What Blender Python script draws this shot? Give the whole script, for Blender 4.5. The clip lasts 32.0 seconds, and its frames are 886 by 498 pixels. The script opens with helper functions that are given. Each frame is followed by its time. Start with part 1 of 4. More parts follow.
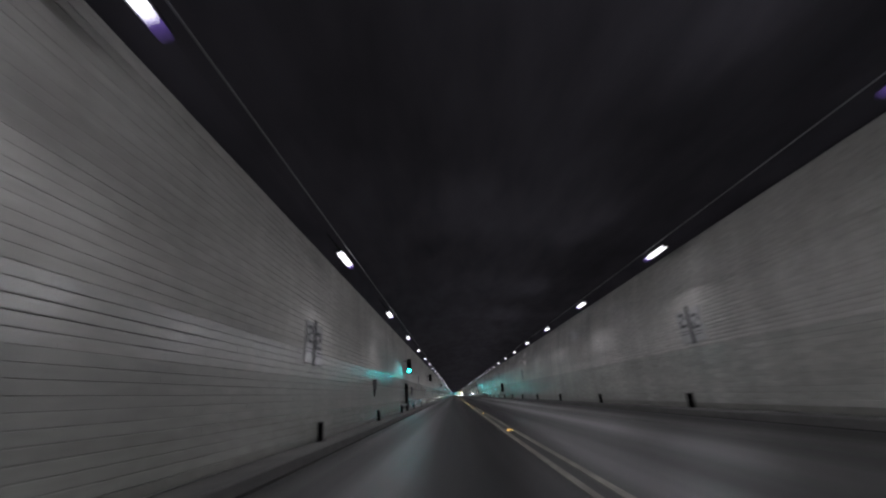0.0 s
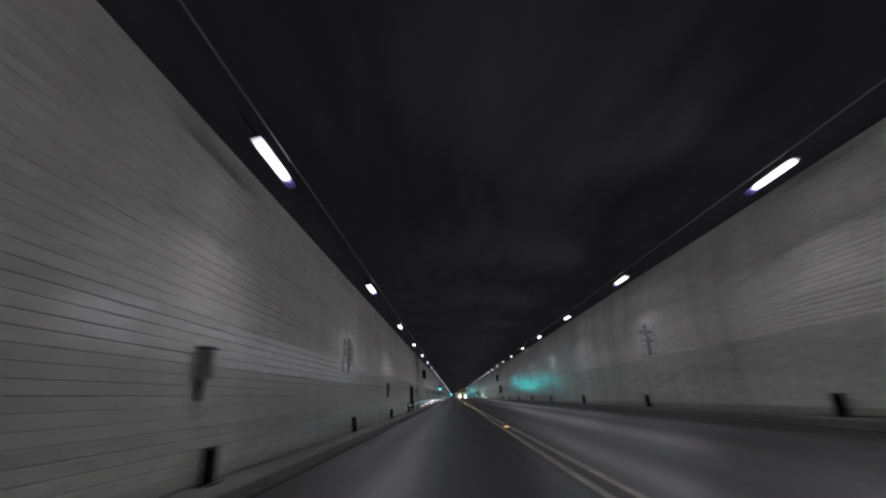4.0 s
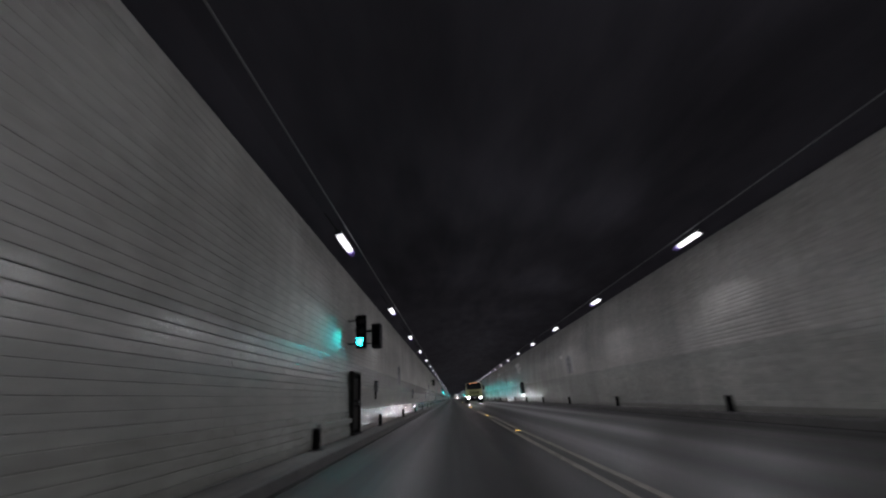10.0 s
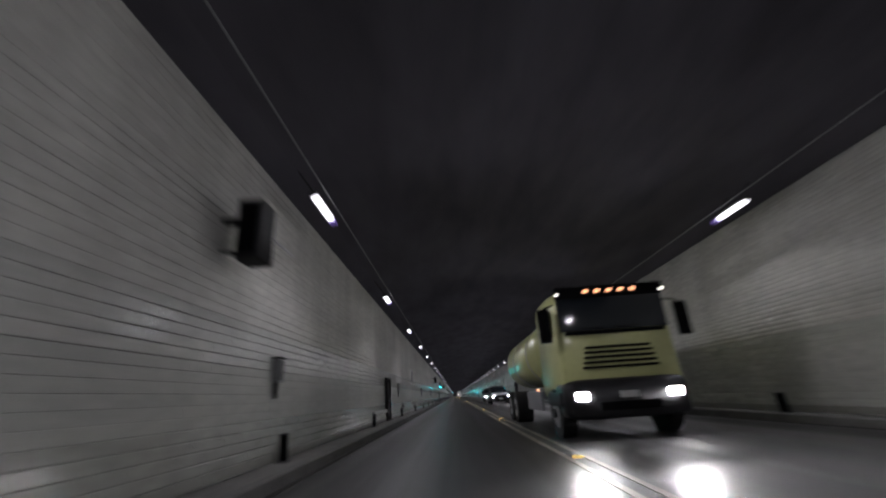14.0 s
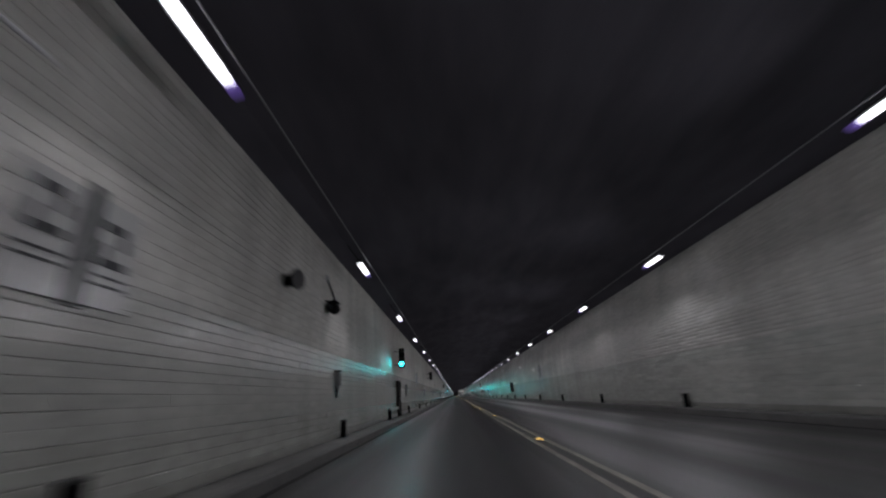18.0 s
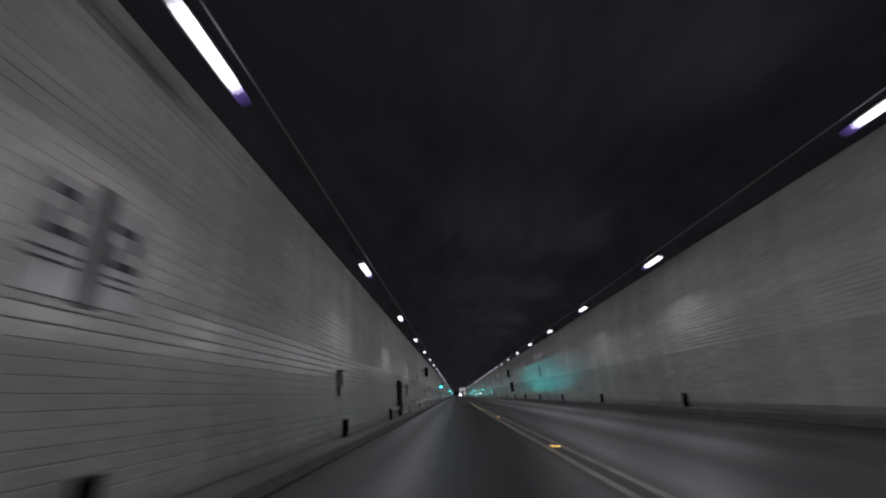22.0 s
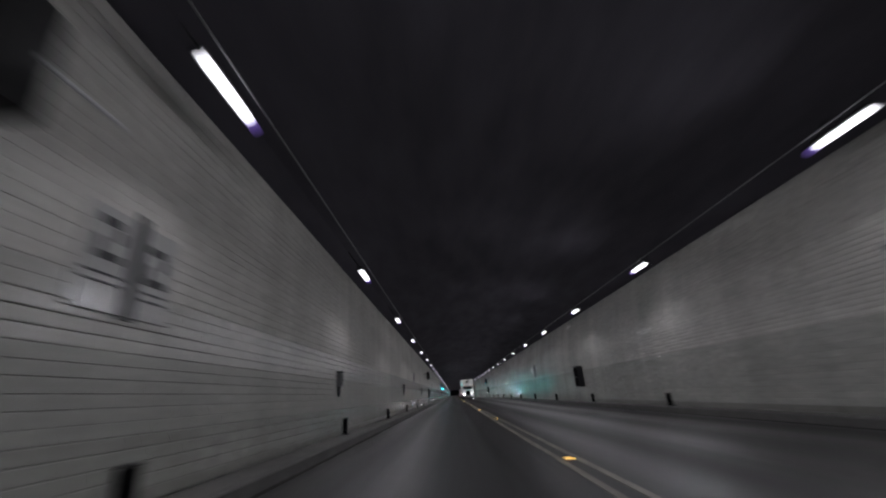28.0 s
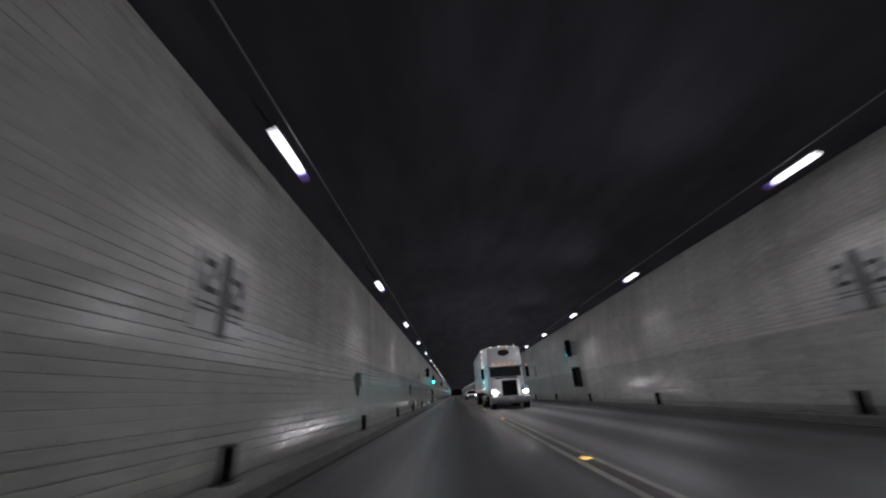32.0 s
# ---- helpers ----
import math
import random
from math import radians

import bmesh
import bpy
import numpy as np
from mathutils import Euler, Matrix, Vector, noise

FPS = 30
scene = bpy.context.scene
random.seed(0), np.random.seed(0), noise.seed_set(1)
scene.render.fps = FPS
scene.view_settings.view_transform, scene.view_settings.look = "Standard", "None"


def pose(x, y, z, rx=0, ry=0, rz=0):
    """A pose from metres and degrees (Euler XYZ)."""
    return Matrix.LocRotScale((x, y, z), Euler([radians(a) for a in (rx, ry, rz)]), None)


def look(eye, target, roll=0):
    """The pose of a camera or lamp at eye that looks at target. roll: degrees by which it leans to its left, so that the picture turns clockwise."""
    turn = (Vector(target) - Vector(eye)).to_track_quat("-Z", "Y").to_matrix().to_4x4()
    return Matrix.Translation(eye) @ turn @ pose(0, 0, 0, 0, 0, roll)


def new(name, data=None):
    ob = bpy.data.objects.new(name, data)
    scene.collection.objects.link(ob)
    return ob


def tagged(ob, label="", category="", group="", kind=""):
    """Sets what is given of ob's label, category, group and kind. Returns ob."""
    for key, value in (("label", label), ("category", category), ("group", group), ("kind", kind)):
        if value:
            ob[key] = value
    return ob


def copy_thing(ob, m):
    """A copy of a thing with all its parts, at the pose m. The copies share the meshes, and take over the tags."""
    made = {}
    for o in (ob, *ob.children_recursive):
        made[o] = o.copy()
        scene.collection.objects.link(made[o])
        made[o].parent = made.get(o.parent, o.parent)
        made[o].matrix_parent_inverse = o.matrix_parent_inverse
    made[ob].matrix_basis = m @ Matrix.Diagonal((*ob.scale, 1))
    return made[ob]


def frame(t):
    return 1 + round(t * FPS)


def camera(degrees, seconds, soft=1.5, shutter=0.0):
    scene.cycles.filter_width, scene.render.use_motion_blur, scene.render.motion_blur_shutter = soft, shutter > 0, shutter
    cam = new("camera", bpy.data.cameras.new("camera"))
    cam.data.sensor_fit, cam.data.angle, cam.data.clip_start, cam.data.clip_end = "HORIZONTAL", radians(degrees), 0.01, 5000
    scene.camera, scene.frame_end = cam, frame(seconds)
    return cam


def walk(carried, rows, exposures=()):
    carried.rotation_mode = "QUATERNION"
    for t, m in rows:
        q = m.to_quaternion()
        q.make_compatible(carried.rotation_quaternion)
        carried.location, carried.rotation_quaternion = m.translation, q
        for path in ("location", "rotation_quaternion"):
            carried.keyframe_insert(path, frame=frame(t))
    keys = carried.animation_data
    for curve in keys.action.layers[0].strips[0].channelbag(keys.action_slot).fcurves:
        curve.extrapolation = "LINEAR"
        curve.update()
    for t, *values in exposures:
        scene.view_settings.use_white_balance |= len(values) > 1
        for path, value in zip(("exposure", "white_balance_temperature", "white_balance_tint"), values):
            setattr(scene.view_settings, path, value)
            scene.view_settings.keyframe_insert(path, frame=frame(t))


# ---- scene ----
# A straight road tunnel: x to the right, y along the tunnel, z up, road surface at z = 0.
cam = camera(94.87, 32.0, soft=2.2, shutter=0.5)

# seconds, metres across and along the tunnel, heading to the right, tilt up
PATH = [
    (0.0, 0.316, -2.38, -0.14, 19.76),
    (0.5, 0.315, 5.50, -0.14, 19.77),
    (1.0, 0.314, 13.44, -0.14, 19.77),
    (1.5, 0.308, 21.25, -0.18, 19.77),
    (2.0, 0.302, 28.93, -0.23, 19.77),
    (2.5, 0.267, 36.53, -0.15, 19.84),
    (3.0, 0.232, 44.02, -0.07, 19.91),
    (3.5, 0.208, 51.34, -0.05, 19.93),
    (5.5, 0.114, 79.85, 0.00, 20.05),
    (6.0, 0.090, 87.03, 0.02, 20.08),
    (6.5, 0.098, 93.85, -0.09, 19.92),
    (7.0, 0.106, 100.62, -0.19, 19.75),
    (7.5, 0.094, 107.83, -0.20, 19.80),
    (8.0, 0.082, 114.88, -0.21, 19.84),
    (8.5, 0.040, 121.91, -0.18, 19.92),
    (9.0, -0.002, 129.04, -0.16, 19.99),
    (9.5, -0.031, 135.93, -0.01, 20.07),
    (10.0, -0.061, 142.94, 0.14, 20.15),
    (10.5, -0.027, 149.78, -0.01, 20.02),
    (11.0, 0.007, 156.69, -0.17, 19.89),
    (11.5, 0.014, 163.95, -0.17, 19.81),
    (12.0, 0.022, 171.25, -0.16, 19.74),
    (12.5, 0.000, 178.72, -0.16, 19.82),
    (13.0, -0.021, 186.30, -0.16, 19.91),
    (13.5, -0.032, 193.50, -0.22, 19.89),
    (15.5, -0.122, 223.57, -0.03, 20.03),
    (16.0, -0.145, 231.28, 0.02, 20.07),
    (16.5, -0.091, 238.45, 0.03, 19.96),
    (17.0, -0.036, 245.65, 0.04, 19.86),
    (17.5, 0.000, 253.14, -0.14, 19.86),
    (18.0, 0.037, 260.73, -0.31, 19.86),
    (18.5, 0.023, 268.84, -0.18, 19.95),
    (19.0, 0.009, 277.05, -0.04, 20.04),
    (19.5, -0.006, 284.79, 0.01, 19.93),
    (20.0, -0.020, 292.47, 0.07, 19.82),
    (20.5, -0.010, 300.40, -0.00, 19.80),
    (21.0, -0.000, 308.36, -0.07, 19.79),
    (21.5, 0.001, 316.52, -0.19, 19.81),
    (22.0, 0.003, 324.63, -0.30, 19.83),
    (22.5, -0.037, 332.42, -0.15, 19.93),
    (23.0, -0.078, 340.21, 0.00, 20.02),
    (23.5, -0.097, 348.14, -0.01, 20.09),
    (24.0, -0.116, 356.19, -0.03, 20.16),
    (24.5, -0.117, 364.34, -0.01, 19.98),
    (25.0, -0.118, 372.49, 0.02, 19.79),
    (25.5, -0.081, 380.57, 0.02, 19.79),
    (27.5, 0.065, 411.92, 0.01, 19.76),
    (28.0, 0.101, 420.00, 0.01, 19.76),
    (28.5, 0.077, 427.90, -0.09, 19.82),
    (29.0, 0.053, 435.88, -0.19, 19.89),
    (29.5, 0.020, 443.85, -0.20, 19.83),
    (30.0, -0.013, 451.60, -0.20, 19.78),
    (30.5, -0.038, 459.43, -0.19, 19.80),
    (31.0, -0.063, 467.16, -0.17, 19.82),
    (31.5, -0.078, 474.92, -0.17, 19.79),
    (32.0, -0.094, 482.66, -0.16, 19.76),
]
EYE_HEIGHT, LEAN = 1.0, 3.94


def drive(x, y, yaw, pitch):
    return pose(x, y, EYE_HEIGHT, 0, 0, -yaw) @ pose(0, 0, 0, 90 + pitch) @ pose(0, 0, 0, 0, 0, -LEAN)


walk(cam, [(t, drive(x, y, a, b)) for t, x, y, a, b in PATH], exposures=[(0.0, 0.0), (8.2, 0.0), (9.0, -0.22), (10.0, -0.15), (11.2, 0.0), (32.0, 0.0)])

# ---- light: the tunnel is closed, only its lamps and the vehicles' lights shine ----
world = bpy.data.worlds.new("night")
world.use_nodes = True
world.node_tree.nodes["Background"].inputs[0].default_value = (0.02, 0.022, 0.03, 1)
world.node_tree.nodes["Background"].inputs[1].default_value = 0.02
scene.world = world

LAMP_GLOW = 2.6     # brightness of the diffusers
LAMP_WATTS = 77.0   # light that each luminaire throws down

# ---- plan ----
BAY = 8.0                     # lamp spacing
Y0, Y1 = -40.0, 920.0         # ends of the built tunnel
KERB_L, KERB_R = -2.41, 7.13  # kerb lines
PATH_Z = 0.17                 # height of the footways
LAMP_L, LAMP_R = -2.353, 7.012
LAMP_Z_L, LAMP_Z_R = 4.60, 4.80
STAGGER = 2.04                # the right row of lamps stands this much further along
LINE_X = 1.72                 # middle of the double centre line


def lerp_profile(table, z):
    for (za, xa), (zb, xb) in zip(table, table[1:]):
        if z <= zb:
            return xa + (xb - xa) * (z - za) / (zb - za)
    return table[-1][1]


TOP_L, TOP_R = 5.0, 5.05      # wall tops
WALL_L = [(0.0, -3.05), (0.23, -3.05), (0.80, -3.11), (1.1, -3.12), (1.8, -3.12), (3.0, -3.10), (TOP_L, -3.14)]
WALL_R = [(0.0, 7.58), (0.23, 7.58), (1.6, 7.57), (2.6, 7.56), (3.4, 7.62), (TOP_R, 7.95)]


def wall_x(side, z):
    return lerp_profile(WALL_L if side < 0 else WALL_R, z)


# ---- materials ----
def nodes_of(name):
    m = bpy.data.materials.new(name)
    m.use_nodes = True
    return m, m.node_tree, m.node_tree.nodes["Principled BSDF"]


def plain(name, colour, rough=0.6, metal=0.0, noise_scale=8.0, vary=0.25, bump=0.1, coat=0.0, stretch=(1, 1, 1), shine=0.5):
    """A surface with grain and blotches at two scales, in metres."""
    m, t, b = nodes_of(name)
    n, l = t.nodes, t.links
    geo = n.new("ShaderNodeNewGeometry")
    mp = n.new("ShaderNodeMapping")
    mp.inputs["Scale"].default_value = stretch
    l.new(geo.outputs["Position"], mp.inputs["Vector"])
    big, fine = n.new("ShaderNodeTexNoise"), n.new("ShaderNodeTexNoise")
    big.inputs["Scale"].default_value, big.inputs["Detail"].default_value = noise_scale * 0.12, 4
    fine.inputs["Scale"].default_value, fine.inputs["Detail"].default_value = noise_scale, 5
    for q in (big, fine):
        l.new(mp.outputs[0], q.inputs["Vector"])
    add = n.new("ShaderNodeMath")
    add.operation = "ADD"
    l.new(big.outputs[0], add.inputs[0])
    l.new(fine.outputs[0], add.inputs[1])
    ramp = n.new("ShaderNodeMapRange")
    ramp.inputs[1].default_value, ramp.inputs[2].default_value = 0.65, 1.35
    ramp.inputs[3].default_value, ramp.inputs[4].default_value = 1 - vary, 1 + vary
    l.new(add.outputs[0], ramp.inputs[0])
    mul = n.new("ShaderNodeMixRGB")
    mul.blend_type = "MULTIPLY"
    mul.inputs[0].default_value = 1
    mul.inputs[1].default_value = (*colour, 1)
    l.new(ramp.outputs[0], mul.inputs[2])
    l.new(mul.outputs[0], b.inputs["Base Color"])
    rr = n.new("ShaderNodeMapRange")
    rr.inputs[3].default_value, rr.inputs[4].default_value = max(0.02, rough - 0.12), min(1, rough + 0.12)
    l.new(big.outputs[0], rr.inputs[0])
    l.new(rr.outputs[0], b.inputs["Roughness"])
    b.inputs["Metallic"].default_value = metal
    b.inputs["Specular IOR Level"].default_value = shine
    b.inputs["Coat Weight"].default_value = coat
    b.inputs["Coat Roughness"].default_value = 0.12
    if bump:
        bp = n.new("ShaderNodeBump")
        bp.inputs["Strength"].default_value, bp.inputs["Distance"].default_value = bump, 0.02
        l.new(fine.outputs[0], bp.inputs["Height"])
        l.new(bp.outputs[0], b.inputs["Normal"])
    return m


def glow(name, colour, strength):
    m, t, b = nodes_of(name)
    b.inputs["Base Color"].default_value = (*[c * 0.3 for c in colour], 1)
    b.inputs["Emission Color"].default_value = (*colour, 1)
    b.inputs["Emission Strength"].default_value = strength
    return m


def glass(name, colour=(0.02, 0.025, 0.03), rough=0.05):
    m, t, b = nodes_of(name)
    b.inputs["Base Color"].default_value = (*colour, 1)
    b.inputs["Roughness"].default_value = rough
    b.inputs["Specular IOR Level"].default_value = 0.7
    return m


def wall_tile(name, colour, rough, relief, shine=0.5):
    """Glazed wall facing: sooty streaks, a tone of its own for each piece, fine upright joints in relief."""
    m, t, b = nodes_of(name)
    n, l = t.nodes, t.links
    geo = n.new("ShaderNodeNewGeometry")
    streak, soot, fine = (n.new("ShaderNodeTexNoise") for _ in range(3))
    for q, sc, stretch in ((streak, 1.0, (1, 1.3, 0.12)), (soot, 1.0, (0.5, 0.16, 0.9)), (fine, 9.0, (1, 0.6, 1))):
        mp = n.new("ShaderNodeMapping")
        mp.inputs["Scale"].default_value = stretch
        l.new(geo.outputs["Position"], mp.inputs["Vector"])
        l.new(mp.outputs[0], q.inputs["Vector"])
        q.inputs["Scale"].default_value, q.inputs["Detail"].default_value = sc, 6

    def level(src, lo, hi):
        q = n.new("ShaderNodeMapRange")
        q.inputs[1].default_value, q.inputs[2].default_value = 0.3, 0.7
        q.inputs[3].default_value, q.inputs[4].default_value = lo, hi
        l.new(src, q.inputs[0])
        return q.outputs[0]

    def times(a, c):
        q = n.new("ShaderNodeMath")
        q.operation = "MULTIPLY"
        l.new(a, q.inputs[0])
        l.new(c, q.inputs[1])
        return q.outputs[0]

    rnd = n.new("ShaderNodeMapRange")
    rnd.inputs[3].default_value, rnd.inputs[4].default_value = 0.93, 1.05
    l.new(geo.outputs["Random Per Island"], rnd.inputs[0])
    tone = times(times(level(streak.outputs[0], 0.90, 1.07), level(soot.outputs[0], 0.84, 1.12)),
                 times(level(fine.outputs[0], 0.87, 1.11), rnd.outputs[0]))
    # one seepage stain of upright sooty runs, beside the second service door
    sep = n.new("ShaderNodeSeparateXYZ")
    l.new(geo.outputs["Position"], sep.inputs[0])
    run = n.new("ShaderNodeTexNoise")
    mr = n.new("ShaderNodeMapping")
    mr.inputs["Scale"].default_value = (0.0, 1.0, 0.05)
    l.new(geo.outputs["Position"], mr.inputs["Vector"])
    l.new(mr.outputs[0], run.inputs["Vector"])
    run.inputs["Scale"].default_value, run.inputs["Detail"].default_value = 1.6, 3
    near = n.new("ShaderNodeMath")
    near.operation = "COMPARE"
    near.inputs[1].default_value, near.inputs[2].default_value = 98.6, 2.8
    l.new(sep.outputs[1], near.inputs[0])
    left = n.new("ShaderNodeMath")
    left.operation = "LESS_THAN"
    left.inputs[1].default_value = 0.0
    l.new(sep.outputs[0], left.inputs[0])
    runs = n.new("ShaderNodeMapRange")
    runs.inputs[1].default_value, runs.inputs[2].default_value = 0.47, 0.58
    runs.inputs[3].default_value, runs.inputs[4].default_value = 0.0, 0.62
    l.new(run.outputs[0], runs.inputs[0])
    dark = times(times(near.outputs[0], left.outputs[0]), runs.outputs[0])
    inv = n.new("ShaderNodeMath")
    inv.operation, inv.inputs[0].default_value = "SUBTRACT", 1.0
    l.new(dark, inv.inputs[1])
    tone = times(tone, inv.outputs[0])
    mul = n.new("ShaderNodeMixRGB")
    mul.blend_type, mul.inputs[0].default_value, mul.inputs[1].default_value = "MULTIPLY", 1, (*colour, 1)
    l.new(tone, mul.inputs[2])
    l.new(mul.outputs[0], b.inputs["Base Color"])
    rg = n.new("ShaderNodeMapRange")
    b.inputs["Specular IOR Level"].default_value = shine
    rg.inputs[3].default_value, rg.inputs[4].default_value = rough - 0.05, rough + 0.06
    l.new(soot.outputs[0], rg.inputs[0])
    l.new(rg.outputs[0], b.inputs["Roughness"])
    bp = n.new("ShaderNodeBump")
    bp.inputs["Strength"].default_value, bp.inputs["Distance"].default_value = relief, 0.004
    l.new(fine.outputs[0], bp.inputs["Height"])
    l.new(bp.outputs[0], b.inputs["Normal"])
    return m


# tones step darker towards the foot: dado colour, plus dimness low down painted in
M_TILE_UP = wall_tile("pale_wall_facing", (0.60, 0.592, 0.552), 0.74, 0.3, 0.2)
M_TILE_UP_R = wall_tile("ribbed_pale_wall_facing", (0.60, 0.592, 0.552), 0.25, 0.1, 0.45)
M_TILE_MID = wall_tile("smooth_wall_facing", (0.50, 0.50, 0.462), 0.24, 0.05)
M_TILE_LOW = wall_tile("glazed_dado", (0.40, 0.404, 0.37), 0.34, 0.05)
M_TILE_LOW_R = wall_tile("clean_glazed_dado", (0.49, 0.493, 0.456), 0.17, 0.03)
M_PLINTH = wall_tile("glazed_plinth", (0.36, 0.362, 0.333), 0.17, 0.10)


def road_surface(name):
    """Asphalt: stone grain, patches along the lanes, wheel tracks polished paler and smoother, oily middles."""
    m, t, b = nodes_of(name)
    n, l = t.nodes, t.links
    geo, sep = n.new("ShaderNodeNewGeometry"), n.new("ShaderNodeSeparateXYZ")
    l.new(geo.outputs["Position"], sep.inputs[0])

    def noise(scale, stretch, detail=5):
        mp, q = n.new("ShaderNodeMapping"), n.new("ShaderNodeTexNoise")
        mp.inputs["Scale"].default_value = stretch
        q.inputs["Scale"].default_value, q.inputs["Detail"].default_value = scale, detail
        l.new(geo.outputs["Position"], mp.inputs["Vector"])
        l.new(mp.outputs[0], q.inputs["Vector"])
        return q.outputs[0]

    def span(src, a, c, lo, hi):
        q = n.new("ShaderNodeMapRange")
        for j, v in enumerate((a, c, lo, hi)):
            q.inputs[j + 1].default_value = v
        l.new(src, q.inputs[0])
        return q.outputs[0]

    def calc(op, a, c):
        q = n.new("ShaderNodeMath")
        q.operation = op
        for j, v in enumerate((a, c)):
            if isinstance(v, (int, float)):
                q.inputs[j].default_value = v
            else:
                l.new(v, q.inputs[j])
        return q.outputs[0]

    grain, patch, along = noise(90, (1, 1, 1)), noise(0.8, (1, 0.18, 1)), noise(2.6, (1, 0.02, 1), 3)
    # wheel tracks 1.7 m apart in each lane
    off = calc("ABSOLUTE", calc("SUBTRACT", sep.outputs[0], 1.72), 0.0)
    wave = calc("COSINE", calc("MULTIPLY", calc("SUBTRACT", off, 0.62), 3.70), 0.0)
    track = calc("ADD", wave, calc("MULTIPLY", calc("SUBTRACT", along, 0.5), 2.2))
    tone = calc("MULTIPLY", calc("MULTIPLY", span(grain, 0.3, 0.7, 0.7, 1.3), span(patch, 0.3, 0.7, 0.82, 1.15)), span(track, -1.0, 1.0, 0.80, 1.18))
    mul = n.new("ShaderNodeMixRGB")
    mul.blend_type, mul.inputs[0].default_value, mul.inputs[1].default_value = "MULTIPLY", 1, (0.028, 0.027, 0.027, 1)
    l.new(tone, mul.inputs[2])
    l.new(mul.outputs[0], b.inputs["Base Color"])
    l.new(span(track, -1.0, 1.0, 0.60, 0.40), b.inputs["Roughness"])
    b.inputs["Specular IOR Level"].default_value = 0.5
    bp = n.new("ShaderNodeBump")
    bp.inputs["Strength"].default_value, bp.inputs["Distance"].default_value = 0.3, 0.01
    l.new(grain, bp.inputs["Height"])
    l.new(bp.outputs[0], b.inputs["Normal"])
    return m


# foot course, darkest of all: dimness at the wall's foot put into the colour
M_FOOT_DIM = wall_tile("dimmed_foot_tiles", (0.26, 0.26, 0.235), 0.5, 0.3)
M_ASPHALT = road_surface("asphalt")
M_BACK = plain("joint_mortar", (0.31, 0.31, 0.295), 0.9, noise_scale=6.0, vary=0.7, stretch=(1, 0.25, 3))
M_CEIL = plain("sooty_concrete", (0.108, 0.103, 0.121), 0.95, noise_scale=1.3, vary=0.30, bump=0.12, stretch=(1, 0.3, 1), shine=0.05)
M_FOOTWAY = plain("dusty_concrete", (0.15, 0.147, 0.138), 0.85, noise_scale=12, vary=0.35, bump=0.3)
M_KERB = plain("kerb_stone", (0.11, 0.108, 0.103), 0.75, noise_scale=18, vary=0.35, bump=0.3)
# near black, for the shade strip at the kerb and the kerb's core
M_KERB_DARK = plain("kerb_dark", (0.018, 0.017, 0.016), 0.9, noise_scale=15, vary=0.4)
M_LINE = plain("worn_yellow_line", (0.235, 0.222, 0.182), 0.6, noise_scale=14, vary=0.6, bump=0.2)
M_BLACK = plain("black_paint", (0.0055, 0.0055, 0.006), 0.85, noise_scale=20, vary=0.3, shine=0.05)
M_DARK = plain("dark_steel", (0.022, 0.022, 0.024), 0.45, 0.3, noise_scale=20, vary=0.3)
M_CASE = plain("dull_black_case", (0.020, 0.020, 0.021), 0.7, noise_scale=14, vary=0.35, shine=0.3)
M_DOOR = plain("dark_door_paint", (0.014, 0.0125, 0.011), 0.7, noise_scale=12, vary=0.4, shine=0.2)
M_GREY = plain("grey_enamel", (0.22, 0.22, 0.23), 0.4, noise_scale=20, vary=0.2)
M_CABLE = plain("grey_conduit", (0.27, 0.27, 0.28), 0.5, noise_scale=20, vary=0.2)
M_STEEL = plain("galvanised_steel", (0.45, 0.45, 0.46), 0.35, 0.8, noise_scale=25, vary=0.2)
M_GHOST = glow("violet_ghost", (0.36, 0.22, 0.95), 0.20)   # glow of an added block, for the violet camera ghost beside each lamp
M_LEDGE = plain("grey_ledge", (0.33, 0.33, 0.31), 0.7, noise_scale=10, vary=0.25)
M_PLATE = plain("sign_plate", (0.47, 0.47, 0.46), 0.22, noise_scale=10, vary=0.12)
M_MARK = plain("sign_mark", (0.035, 0.037, 0.04), 0.5, noise_scale=10, vary=0.2)
M_LIGHT = glow("lamp_diffuser", (0.985, 0.97, 1.06), LAMP_GLOW)
M_GREEN = glow("green_lens", (0.008, 0.88, 0.95), 50.0)
M_VISOR_GLOW = glow("green_visor_glow", (0.0, 0.80, 0.90), 0.5)
M_UNLIT = glass("unlit_lens", (0.03, 0.01, 0.008), 0.2)
# glow stands in for headlight light sent back by the stud reflectors
M_EYE = glow("amber_stud_return", (1.0, 0.62, 0.16), 6.0)
M_HEAD = glow("headlight", (1.0, 0.97, 1.0), 110.0)
M_MARKER = glow("amber_marker_light", (1.0, 0.42, 0.22), 2.6)
M_SMALL = glow("small_white_light", (1.0, 0.93, 0.85), 3.5)
M_WINDOW = glass("dark_window")
M_TYRE = plain("tyre_rubber", (0.015, 0.015, 0.015), 0.8)
M_CHROME = plain("chrome", (0.6, 0.6, 0.62), 0.15, 1.0, vary=0.05, bump=0)
M_WHITE_PAINT = plain("white_truck_paint", (0.80, 0.80, 0.81), 0.3, coat=0.5, vary=0.08, bump=0)
M_YELLOW_PAINT = plain("pale_yellow_truck_paint", (0.55, 0.56, 0.26), 0.35, coat=0.5, vary=0.1, bump=0)
M_CAR_PAINT = plain("dark_car_paint", (0.045, 0.045, 0.05), 0.3, 0.4, coat=1.0, vary=0.1, bump=0)
M_SILVER_PAINT = plain("silver_car_paint", (0.60, 0.60, 0.61), 0.35, 0.25, coat=1.0, vary=0.1, bump=0)


